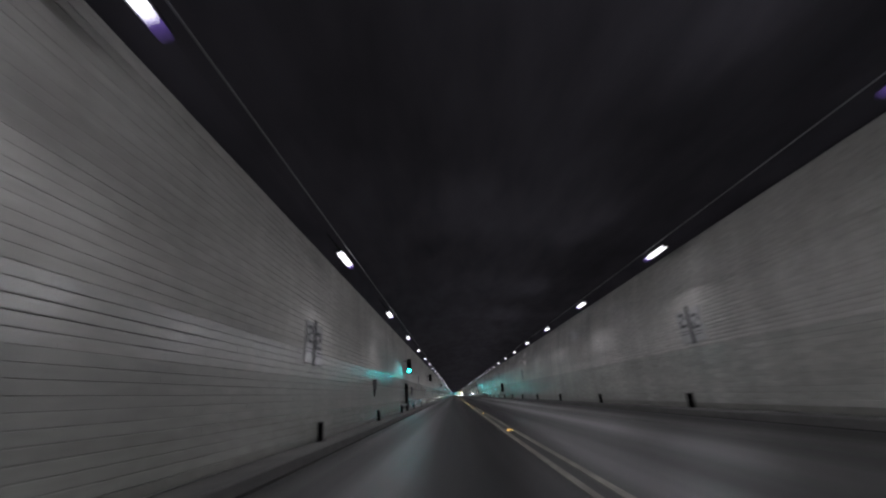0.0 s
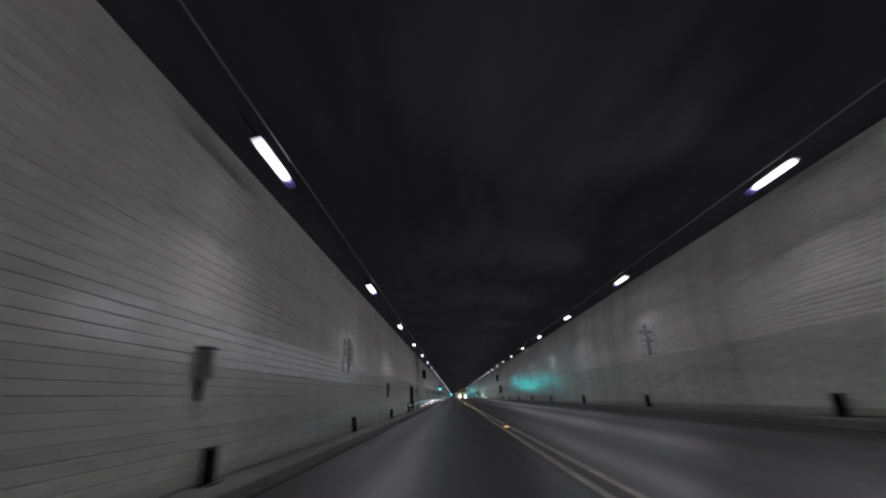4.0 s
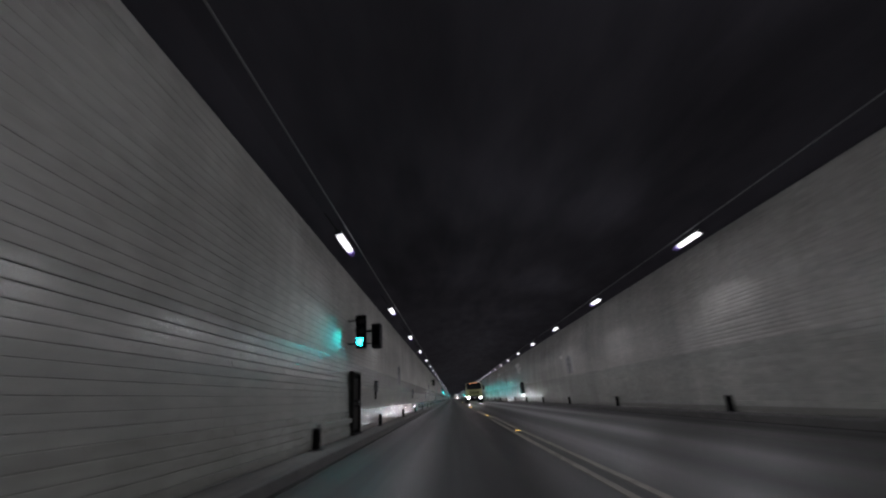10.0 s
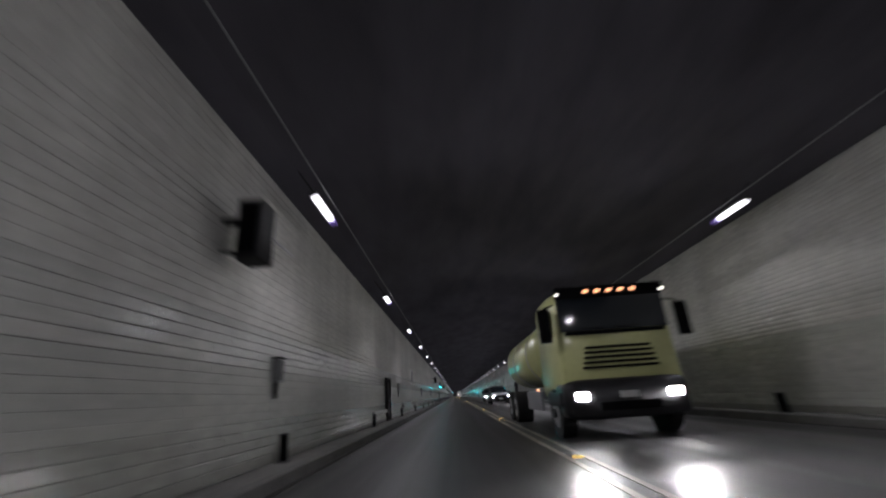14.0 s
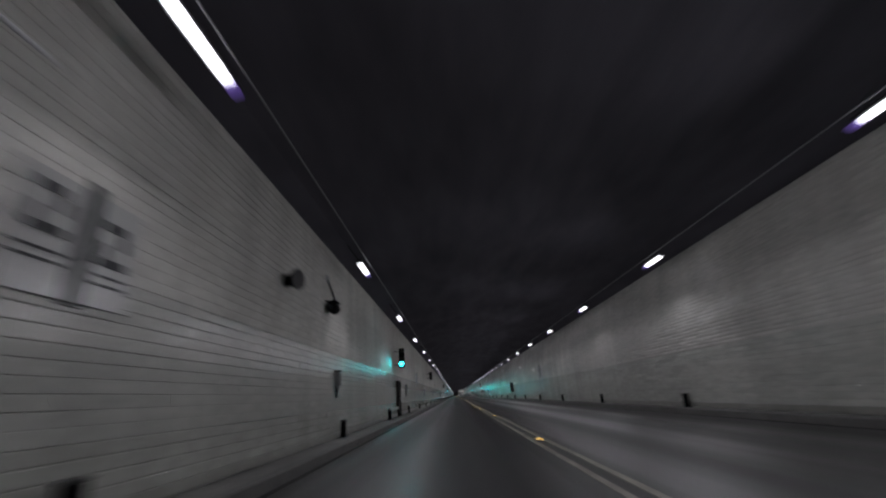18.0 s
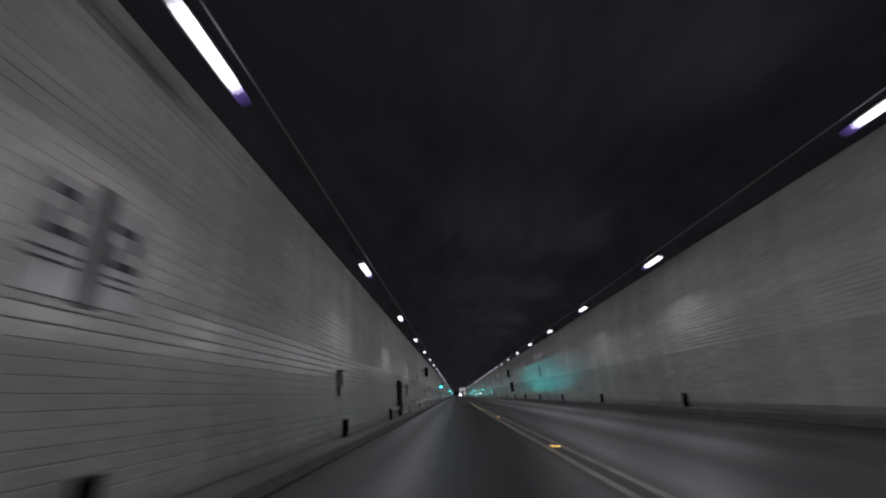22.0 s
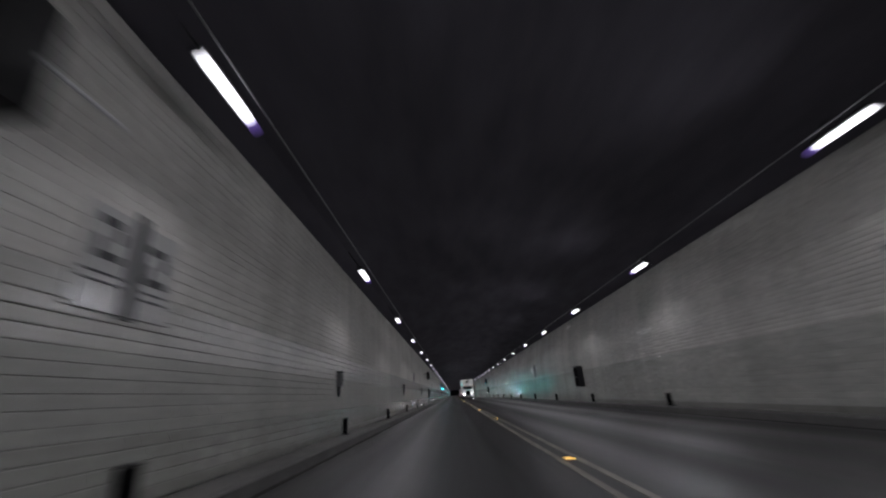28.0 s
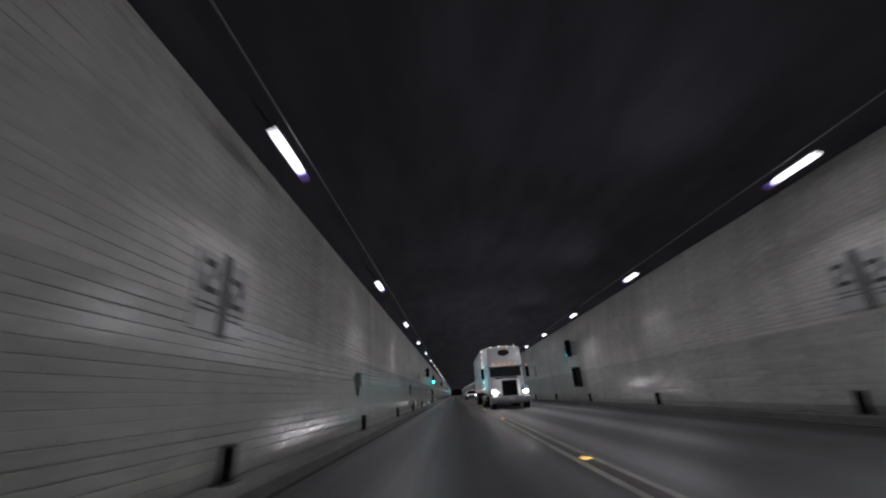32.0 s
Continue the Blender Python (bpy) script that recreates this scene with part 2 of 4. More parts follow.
# ---- building helpers ----
def mesh_of(bm, name, mat, smooth=False):
    me = bpy.data.meshes.new(name)
    bm.to_mesh(me)
    bm.free()
    me.materials.append(mat)
    if smooth:
        for p in me.polygons:
            p.use_smooth = True
    return me


def part(name, bm, mat, parent, label="", smooth=False):
    ob = new(name, mesh_of(bm, name, mat, smooth))
    ob.parent = parent
    if label:
        tagged(ob, label)
    return ob


def box(bm, x, y, z, sx, sy, sz, bevel=0.0, segs=1):
    """A block centred at x, y, z."""
    r = bmesh.ops.create_cube(bm, size=1)
    bmesh.ops.scale(bm, vec=(sx, sy, sz), verts=r["verts"])
    bmesh.ops.translate(bm, vec=(x, y, z), verts=r["verts"])
    if bevel:
        es = list({e for v in r["verts"] for e in v.link_edges})
        bmesh.ops.bevel(bm, geom=es, offset=bevel, segments=segs, affect="EDGES", profile=0.6)
    return bm


def block(x, y, z, sx, sy, sz, bevel=0.0, segs=1):
    return box(bmesh.new(), x, y, z, sx, sy, sz, bevel, segs)


def rod(bm, a, b, r, sides=10, r2=None):
    a, b = Vector(a), Vector(b)
    c = bmesh.ops.create_cone(bm, cap_ends=True, segments=sides, radius1=r, radius2=r if r2 is None else r2, depth=(b - a).length)
    m = Matrix.Translation((a + b) / 2) @ (b - a).to_track_quat("Z", "Y").to_matrix().to_4x4()
    bmesh.ops.transform(bm, matrix=m, verts=c["verts"])
    return bm


def sweep(profile, y0, y1, step=None, close=True):
    """A prism along y with the outline profile [(x, z), ...]."""
    bm = bmesh.new()
    n = 1 if step is None else max(1, round((y1 - y0) / step))
    rings = [[bm.verts.new((x, y0 + (y1 - y0) * i / n, z)) for x, z in profile] for i in range(n + 1)]
    m = len(profile)
    for a, b in zip(rings, rings[1:]):
        for j in range(m if close else m - 1):
            bm.faces.new((a[j], a[(j + 1) % m], b[(j + 1) % m], b[j]))
    if close:
        bm.faces.new(rings[0][::-1])
        bm.faces.new(rings[-1])
    bmesh.ops.recalc_face_normals(bm, faces=bm.faces)
    return bm


def empty(name, x, y, z, rz=0.0):
    ob = new(name)
    ob.matrix_basis = pose(x, y, z, 0, 0, rz)
    return ob


def structure(name, bm, mat, label, category):
    return tagged(new(name, mesh_of(bm, name, mat)), label, category, kind="structure")


# ---- the large structure ----
structure("road", sweep([(KERB_L - 0.1, -0.6), (KERB_R + 0.1, -0.6), (KERB_R + 0.1, 0.0), (LINE_X, 0.015), (KERB_L - 0.1, 0.0)], Y0, Y1),
          M_ASPHALT, "dark grey worn asphalt road through the tunnel", "road")

for side, kx, name in ((-1, KERB_L, "pavement_left"), (1, KERB_R, "pavement_right")):
    wx = wall_x(side, 0.1) + 0.2 * side
    structure(name, sweep([(kx + 0.15 * side, -0.3), (wx, -0.3), (wx, PATH_Z), (kx + 0.15 * side, PATH_Z - 0.012)], Y0, Y1),
              M_FOOTWAY, "narrow raised concrete footway along the tunnel wall", "footway")

CEIL = []
for i in range(21):
    u = i / 20
    x = -3.34 + (8.1 + 3.34) * u
    CEIL.append((x, 4.98 + 0.05 * u + 1.05 * math.sin(math.pi * u) ** 0.75))
ceil_profile = CEIL + [(8.6, 5.03), (8.6, 6.6), (-3.8, 6.6), (-3.8, 4.98)]
structure("ceiling", sweep(ceil_profile, Y0, Y1), M_CEIL, "sooty dark concrete arched tunnel ceiling", "ceiling")

walls = {}
for side, name in ((-1, "wall_left"), (1, "wall_right")):
    prof = [(wall_x(side, z) + 0.035 * side, z) for z in (-0.3, 0.23, 1.1, 1.6, 1.8, 2.6, 3.0, 3.4, 4.2, TOP_L if side < 0 else TOP_R)]
    outer = [(x + 0.5 * side, z) for x, z in prof[::-1]]
    walls[side] = structure(name, sweep(prof + outer, Y0, Y1), M_BACK,
                            "pale faced tunnel wall with dark horizontal joints", "wall")
# dark caps added to close both cut ends; the tunnel itself runs on
for yy, nm in ((Y0 - 0.3, "wall_back"), (Y1 + 0.3, "wall_end")):
    structure(nm, block(2.3, yy, 2.9, 13.5, 0.5, 7.6), M_CEIL, "dark cap added at the cut end of the tunnel", "wall")


# ---- fixtures along the tunnel ----
def tunnel_lamp(side):
    """A long luminaire that throws its light down into the road: tray, diffuser, brackets, and an added violet ghost
    block.
    """
    lamp = empty("tunnel_lamp", 0, 0, 0)
    part("housing", block(0, 0.0, 0.075, 0.19, 1.26, 0.05, 0.02, 2), M_DARK, lamp)
    # unseen lip, added to block lamp light from the near wall
    part("shade_lip", block(0.092 * side, 0.0, 0.030, 0.012, 1.24, 0.08, 0.004), M_DARK, lamp, "dark lip added to keep light off the wall")
    part("diffuser", block(0, -0.08, 0.01, 0.14, 1.02, 0.085, 0.035, 3), M_LIGHT, lamp, "glowing white diffuser")
    part("ghost_block", block(0, 0.54, -0.004, 0.15, 0.21, 0.10, 0.04, 2), M_GHOST, lamp, "violet glowing block added for the camera's ghost")
    part("end_plate", block(0, -0.615, 0.03, 0.16, 0.02, 0.07, 0.004), M_DARK, lamp)
    for y in (-0.42, 0.42):
        part("bracket", rod(bmesh.new(), (0, y, 0.1), (0.24 * side, y, 0.86), 0.018, 8), M_DARK, lamp)
    return tagged(lamp, "long bright white tunnel luminaire hung below the ceiling edge", "lamp", "row of tunnel lamps")


def lamp_light(spread):
    """The light that leaves one luminaire, spread over this many degrees."""
    d = bpy.data.lights.new("luminaire_light", "AREA")
    d.shape, d.size, d.size_y = "RECTANGLE", 0.13, 1.0
    d.energy, d.color, d.spread = LAMP_WATTS, (0.985, 0.97, 1.06), radians(spread)
    return d


LAMP_RANGE = range(-4, 112)
for side, x, z, y0, tip, throw in ((-1, LAMP_L, LAMP_Z_L, 0.0, -16, -46), (1, LAMP_R, LAMP_Z_R, STAGGER, 16, 51)):
    first = tunnel_lamp(side)
    first.matrix_basis = pose(x, LAMP_RANGE[0] * BAY + y0, z, 0, tip, 0)
    for k in LAMP_RANGE[1:]:
        copy_thing(first, pose(x, k * BAY + y0, z, 0, tip, 0))
    shared = lamp_light(158 if side < 0 else 160)
    for k in LAMP_RANGE:
        new("luminaire_light", shared).matrix_basis = pose(x, k * BAY + y0 - 0.1, z - 0.05, 0, throw, 0)

for x, z in ((LAMP_L + 0.16, LAMP_Z_L + 0.15), (LAMP_R - 0.16, LAMP_Z_R + 0.15)):
    tagged(new("cable_conduit", mesh_of(sweep([(x - 0.011, z), (x + 0.011, z), (x + 0.011, z + 0.022), (x - 0.011, z + 0.022)], Y0, Y1, 40),
                                               "cable_conduit", M_CABLE)),
                  "thin galvanised cable conduit linking the lamps", "conduit", "lamp conduits")


def edge_post():
    """A short black marker post with a paler cap, at the foot of the wall."""
    p = empty("marker_post", 0, 0, 0)
    part("post_body", block(0, 0, 0.20, 0.12, 0.16, 0.40, 0.02, 2), M_BLACK, p)
    part("post_cap", block(0, 0, 0.415, 0.14, 0.18, 0.03, 0.01), M_DARK, p)
    part("base_plate", block(0, 0, 0.012, 0.21, 0.27, 0.024, 0.005), M_DARK, p)
    return tagged(p, "short black marker post on the footway by the wall", "marker post", "marker posts along the walls")


post0 = edge_post()
post0.matrix_basis = pose(-2.93, -3.8 * BAY, PATH_Z)
lean_rng = random.Random(5)
for k in range(-3, 90):
    for x, y0 in ((-2.93, 0.17), (7.43, 2.92)):
        copy_thing(post0, pose(x, k * BAY + y0, PATH_Z - 0.006, lean_rng.gauss(0, 1.6), lean_rng.gauss(0, 1.6), lean_rng.gauss(0, 5)))


def wall_sign():
    """A pale wall plate, built facing +x, with a dark middle bar and unreadable marks as bars."""
    s = empty("wall_sign", 0, 0, 0)
    part("plate", block(-0.02, 0, 0, 0.088, 1.25, 1.0, 0.006), M_PLATE, s, "pale grey enamel plate")
    part("middle_bar", block(0.032, 0.02, 0.02, 0.016, 0.17, 1.12, 0.004), M_MARK, s, "dark upright bar")
    for y0, up in ((-0.34, 0.0), (0.34, -0.10)):
        part("mark_bar", block(0.029, y0 - 0.03, 0.36 + up, 0.010, 0.26, 0.09, 0.004), M_MARK, s)
        part("mark_bar", block(0.029, y0 + 0.10, 0.24 + up, 0.010, 0.09, 0.13, 0.004), M_MARK, s)
        part("mark_bar", block(0.029, y0 - 0.12, 0.13 + up, 0.010, 0.08, 0.13, 0.004), M_MARK, s)
        part("mark_bar", block(0.029, y0, 0.02 + up, 0.010, 0.34, 0.08, 0.004), M_MARK, s)
    for y0, z, w in ((-0.36, -0.15, 0.44), (-0.36, -0.23, 0.44), (0.36, -0.21, 0.34), (0.36, -0.29, 0.36)):
        part("text_bar", block(0.028, y0, z, 0.008, w, 0.022), M_MARK, s)
    return tagged(s, "pale wall plate with dark bars and a dark upright strip", "sign", "wall signs")


sign0 = wall_sign()
sign_places = [(s, k) for k in range(-3, 90, 4) for s in (-1, 1)]


def on_wall(side, y, z, off=0.0):
    """A pose on the wall facing into the tunnel, leaning with the wall."""
    x = wall_x(side, z)
    dx = wall_x(side, z + 0.3) - wall_x(side, z - 0.3)
    tilt = math.degrees(math.atan2(dx, 0.6))
    lean = tilt if side < 0 else 0.5 * tilt
    return pose(x - off * side, y, z) @ pose(0, 0, 0, 0, lean, 0) @ pose(0, 0, 0, 0, 0, 180 if side > 0 else 0)


for i, (s, k) in enumerate(sign_places):
    m = on_wall(s, k * BAY + (-0.07 if s < 0 else 2.1), 2.43 if s < 0 else 2.5)
    if i == 0:
        sign0.matrix_basis = m
    else:
        copy_thing(sign0, m)


def call_box():
    """A small call cabinet, facing +x: case, door, handset hook and a tapered conduit below."""
    c = empty("call_box", 0, 0, 0)
    part("case", block(0.07, 0, 0.12, 0.13, 0.21, 0.38, 0.02, 2), M_GREY, c)
    part("door", block(0.138, 0, 0.12, 0.012, 0.17, 0.33, 0.005), M_DARK, c, "dark inset door")
    part("hood", block(0.09, 0, 0.33, 0.18, 0.24, 0.035, 0.01), M_DARK, c)
    part("conduit", rod(bmesh.new(), (0.05, 0, -0.07), (0.05, 0, -0.33), 0.05, 10, 0.025), M_DARK, c)
    return tagged(c, "small grey call cabinet with dark door on the wall", "call box", "call boxes")


box0 = call_box()
for i, k in enumerate(range(-2, 90, 2)):
    m = on_wall(-1, k * BAY - 0.02, 1.48)
    if i == 0:
        box0.matrix_basis = m
    else:
        copy_thing(box0, m)


def speaker_box():
    """A big dark loudspeaker case held off the wall top by an arm, facing against the traffic."""
    c = empty("loudspeaker", 0, 0, 0)
    part("case", block(0.25, 0, 0, 0.33, 0.44, 0.86, 0.03, 2), M_CASE, c)
    part("front_rim", block(0.25, -0.23, 0, 0.30, 0.03, 0.80, 0.01), M_DARK, c)
    part("grille", block(0.25, -0.248, 0, 0.24, 0.012, 0.70), M_BLACK, c)
    part("wall_arm", block(-0.05, 0, 0.2, 0.42, 0.12, 0.08, 0.01), M_DARK, c)
    part("stay", rod(bmesh.new(), (-0.22, 0, -0.25), (0.25, 0, -0.25), 0.025), M_DARK, c)
    # white stands in for the bright glint on this metal rail
    part("clamp_rail", rod(bmesh.new(), (0.44, 0.15, -0.05), (0.44, 0.80, -0.05), 0.018), M_WHITE_PAINT, c, "rail coloured white for its bright glint")
    return tagged(c, "large black loudspeaker case high on the tunnel wall", "loudspeaker", "loudspeakers on the wall")


spk0 = speaker_box()
for i, k in enumerate((7, 13, 20, 26, 33, 39, 46, 53, 59, 66, 72, 79)):
    m = pose(-2.9, k * BAY - 2.05, 3.30)
    if i == 0:
        spk0.matrix_basis = m
    else:
        copy_thing(spk0, m)


def niche_door():
    """A dark steel service door with a frame and panels, facing +x, standing on the footway."""
    d = empty("service_door", 0, 0, 0)
    bm = block(0.05, -0.47, 0.86, 0.12, 0.09, 1.72, 0.008)
    part("jamb", bm, M_DOOR, d)
    part("jamb", block(0.05, 0.47, 0.86, 0.12, 0.09, 1.72, 0.008), M_DOOR, d)
    part("head", block(0.05, 0, 1.755, 0.12, 1.03, 0.07, 0.008), M_DOOR, d)
    leaf = part("leaf", block(0.02, 0, 0.86, 0.05, 0.85, 1.70, 0.004), M_BLACK, d, "black steel leaf")
    for z in (0.45, 1.28):
        part("panel", block(0.052, 0, z, 0.016, 0.62, 0.62, 0.006), M_DOOR, leaf)
    part("handle", rod(bmesh.new(), (0.09, 0.33, 0.80), (0.09, 0.33, 0.96), 0.012), M_STEEL, leaf, "steel pull handle")
    part("label_plate", block(0.064, -0.05, 0.86, 0.008, 0.4, 0.09), M_DOOR, leaf, "dark plate")
    part("threshold", block(0.07, 0, 0.012, 0.16, 1.03, 0.024), M_DOOR, d)
    return tagged(d, "black steel service door with frame at the footway", "door", "service doors")


door0 = niche_door()
for i, k in enumerate(range(-1, 11)):
    m = pose(wall_x(-1, 0.97) + 0.034, 8 * k * BAY + 28.22, PATH_Z)
    if i == 0:
        door0.matrix_basis = m
    else:
        copy_thing(door0, m)


def door_ledge():
    """A pale concrete ledge that runs along the wall up to a service door."""
    return tagged(new("ledge", mesh_of(block(0.05, 0, 0, 0.1, 3.0, 0.13, 0.02, 2), "ledge", M_LEDGE)),
                  "grey concrete ledge on the wall beside a service door", "ledge", "ledges by the doors")


ledge0 = door_ledge()
for i, k in enumerate(range(-1, 11)):
    m = pose(wall_x(-1, 0.55), 8 * k * BAY + 28.22 - 2.1, 0.58)
    if i == 0:
        ledge0.matrix_basis = m
    else:
        copy_thing(ledge0, m)


def wall_cabinet():
    """A raised dark cabinet with double doors, facing +x, on the opposite wall."""
    c = empty("wall_cabinet", 0, 0, 0)
    part("carcass", block(-0.06, 0, 0, 0.44, 0.84, 1.12, 0.015, 2), M_DARK, c)
    for y in (-0.2, 0.2):
        dr = part("cabinet_door", block(0.168, y, 0, 0.016, 0.37, 1.02, 0.004), M_BLACK, c, "black cabinet door")
        part("knob", rod(bmesh.new(), (0.175, y * 0.3, 0), (0.2, y * 0.3, 0), 0.015), M_STEEL, dr)
    part("hood", block(0.1, 0, 0.575, 0.22, 0.88, 0.03), M_DARK, c)
    return tagged(c, "dark steel double-door hose cabinet on the wall", "cabinet", "wall cabinets")


cab0 = wall_cabinet()
for i, k in enumerate(range(-1, 11)):
    m = pose(7.44, 8 * k * BAY + 60.75, 1.52, 0, 0, 180)
    if i == 0:
        cab0.matrix_basis = m
    else:
        copy_thing(cab0, m)


def traffic_signal(visor_glow=False):
    """A three-lens signal head on a wall arm, its lenses towards -y."""
    s = empty("traffic_signal", 0, 0, 0)
    case = part("signal_case", block(0, 0, 0, 0.30, 0.2, 1.0, 0.03, 2), M_BLACK, s)
    for z, mat, lab in ((0.31, M_UNLIT, "unlit red lens"), (0.0, M_UNLIT, "unlit amber lens"), (-0.31, M_GREEN, "glowing green lens")):
        part("lens", rod(bmesh.new(), (0, -0.09, z), (0, -0.125, z), 0.105, 20), mat, case, lab)
        bm = bmesh.new()
        for j in range(17):
            a = math.radians(-60 + 300 * j / 16)
            x0, z0 = 0.118 * math.cos(a), 0.118 * math.sin(a)
            bm.verts.new((x0, -0.10, z + z0))
            bm.verts.new((x0 * 1.02, -0.36, z + z0))
        bm.verts.ensure_lookup_table()
        for j in range(16):
            bm.faces.new((bm.verts[2 * j], bm.verts[2 * j + 2], bm.verts[2 * j + 3], bm.verts[2 * j + 1]))
        bmesh.ops.solidify(bm, geom=bm.faces[:], thickness=0.006)
        part("visor", bm, M_BLACK, case)
    for z in (-0.35, 0.35):
        part("wall_arm", rod(bmesh.new(), (-0.12, 0, z), (-0.56, 0, z), 0.02), M_DARK, s)
    # added glowing disc in place of the lens light spilt on the visor
    if visor_glow:
        part("visor_glow", rod(bmesh.new(), (0.15, 0.04, -0.40), (0.23, 0.06, -0.40), 0.075, 16), M_VISOR_GLOW, case, "added green glow for lens light caught on the visor")
    return tagged(s, "black three-lens traffic signal showing green on the wall", "traffic signal", "traffic signals")


sig0 = traffic_signal()
for i, k in enumerate((3.54, 19.56, 35.53, 51.48, 67.5, 83.5)):
    m = pose(-2.70, k * BAY - 1.02, 3.08)
    if i == 0:
        sig0.matrix_basis = m
    else:
        copy_thing(sig0, m)
sig1 = traffic_signal(True)
for i, k in enumerate((-0.52, 15.48, 31.48, 47.5, 63.5, 79.5)):
    m = pose(7.1, k * BAY + 0.5, 3.22, 0, 0, 180)
    if i == 0:
        sig1.matrix_basis = m
    else:
        copy_thing(sig1, m)


def signal_beam(x, y, z, aim, watts, cone, flat):
    lamp = bpy.data.lights.new("signal_beam", "SPOT")
    lamp.energy, lamp.color = watts, (0.0, 0.90, 0.92)
    lamp.spot_size, lamp.spot_blend, lamp.shadow_soft_size = radians(cone), 1.0, 0.09
    new("signal_beam", lamp).matrix_basis = look((x, y, z), aim) @ Matrix.Diagonal((1.0, flat, 1.0, 1.0))


for k in (3.54, 19.56, 35.53, 51.48, 67.5, 83.5):
    x, y = -2.70, k * BAY - 1.40
    signal_beam(x, y, 2.77, (x + 2.8, y - 20, 2.55), 750.0, 17, 0.45)
    signal_beam(x, y, 2.77, (x - 1.0, y - 3, 2.7), 80.0, 56, 0.7)
for k in (15.48, 31.48, 47.5, 63.5, 79.5):
    x, y = 7.1, k * BAY + 0.88
    signal_beam(x, y, 2.91, (x - 1.2, y + 20, 1.9), 110.0, 50, 1.0)


def bent_strap(rise, run):
    """A bent dark strip of sheet metal that leans from the top of a marker post."""
    bm = bmesh.new()
    box(bm, 0, 0, 0.012, 0.16, 0.05, 0.012)
    rod(bm, (-0.06, 0, 0.012), (-0.06 - 0.6 * run, 0, 0.012 + rise), 0.018, 6)
    rod(bm, (-0.06 - 0.6 * run, 0, 0.012 + rise), (-0.06 - run, 0.02, rise - 0.07), 0.018, 6)
    rod(bm, (0.06, 0, 0.012), (0.16, 0.02, 0.03), 0.016, 6)
    return tagged(new("bent_strap", mesh_of(bm, "bent_strap", M_BLACK)), "bent black metal strap lying on a marker post", "scrap metal")


bent_strap(0.05, 0.42).location = (7.43, 402.92, PATH_Z + 0.425)
bent_strap(0.20, 0.10).location = (7.43, 138.92, PATH_Z + 0.425)


def round_horn():
    """A short round horn on a wall plate, facing +x and a little against the traffic."""
    c = empty("horn_speaker", 0, 0, 0)
    part("wall_plate", block(0.0, 0, 0, 0.06, 0.22, 0.22, 0.01), M_DARK, c)
    part("body", rod(bmesh.new(), (0.02, 0, 0), (0.16, -0.03, 0), 0.10, 16, 0.13), M_BLACK, c)
    part("bell", rod(bmesh.new(), (0.15, -0.03, 0), (0.27, -0.06, 0), 0.13, 20, 0.20), M_BLACK, c)
    part("rim", rod(bmesh.new(), (0.265, -0.058, 0), (0.285, -0.063, 0), 0.205, 20), M_DARK, c)
    return tagged(c, "round black horn loudspeaker on the tunnel wall", "loudspeaker")


def camera_bracket():
    """A dark camera housing that hangs on a bent arm from the top of the wall."""
    c = empty("security_camera", 0, 0, 0)
    part("arm", rod(bmesh.new(), (0.02, 0, 0.78), (0.20, 0, 0.30), 0.03, 10), M_DARK, c)
    part("wall_plate", block(0.0, 0, 0.80, 0.07, 0.18, 0.20, 0.01), M_GREY, c)
    part("hanger", rod(bmesh.new(), (0.20, 0, 0.32), (0.20, 0, 0.12), 0.03, 10), M_DARK, c)
    body = part("housing", loft_y([(-0.24, 0.10), (-0.2, 0.13), (0.12, 0.14), (0.2, 0.09)], 0.20), M_BLACK, c)
    part("lens", rod(bmesh.new(), (0.20, -0.235, 0.0), (0.20, -0.25, 0.0), 0.06, 14), M_WINDOW, body)
    part("sun_shield", block(0.20, -0.05, 0.145, 0.27, 0.46, 0.02, 0.006), M_BLACK, body)
    return tagged(c, "dark surveillance camera on an arm from the wall top", "camera")


def loft_y(sections, x):
    """A round body along y through the given radii, at the offset x."""
    bm = bmesh.new()
    rings = [[bm.verts.new((x + r * math.cos(2 * math.pi * j / 14), yy, r * math.sin(2 * math.pi * j / 14))) for j in range(14)] for yy, r in sections]
    for a, b in zip(rings, rings[1:]):
        for j in range(14):
            bm.faces.new((a[j], a[(j + 1) % 14], b[(j + 1) % 14], b[j]))
    bm.faces.new(rings[0])
    bm.faces.new(rings[-1])
    bmesh.ops.recalc_face_normals(bm, faces=bm.faces)
    return bm


round_horn().matrix_basis = pose(wall_x(-1, 3.3), 268.3, 3.3)
camera_bracket().matrix_basis = pose(wall_x(-1, 3.9) - 0.01, 271.0, 3.3)


# ---- marks on the road ----
for x, nm in ((LINE_X - 0.135, "a"), (LINE_X + 0.13, "b")):
    structure("trim_line", sweep([(x - 0.046, 0.010), (x + 0.046, 0.010), (x + 0.046, 0.021), (x - 0.046, 0.021)], Y0, Y1, 60),
              M_LINE, "worn pale yellow centre line on the asphalt", "road marking")


def cat_eye():
    c = empty("road_stud", 0, 0, 0)
    part("stud_body", block(0, 0, 0.011, 0.17, 0.11, 0.022, 0.01), M_DARK, c)
    for y in (-0.056, 0.056):
        for x in (-0.057, -0.019, 0.019, 0.057):
            part("stud_reflector", block(x, y, 0.0125, 0.022, 0.006, 0.011), M_EYE, c, "amber reflector with its headlight return as glow")
    return tagged(c, "flat road stud with amber reflectors made to glow on the centre line", "road stud", "row of road studs")


eye0 = cat_eye()
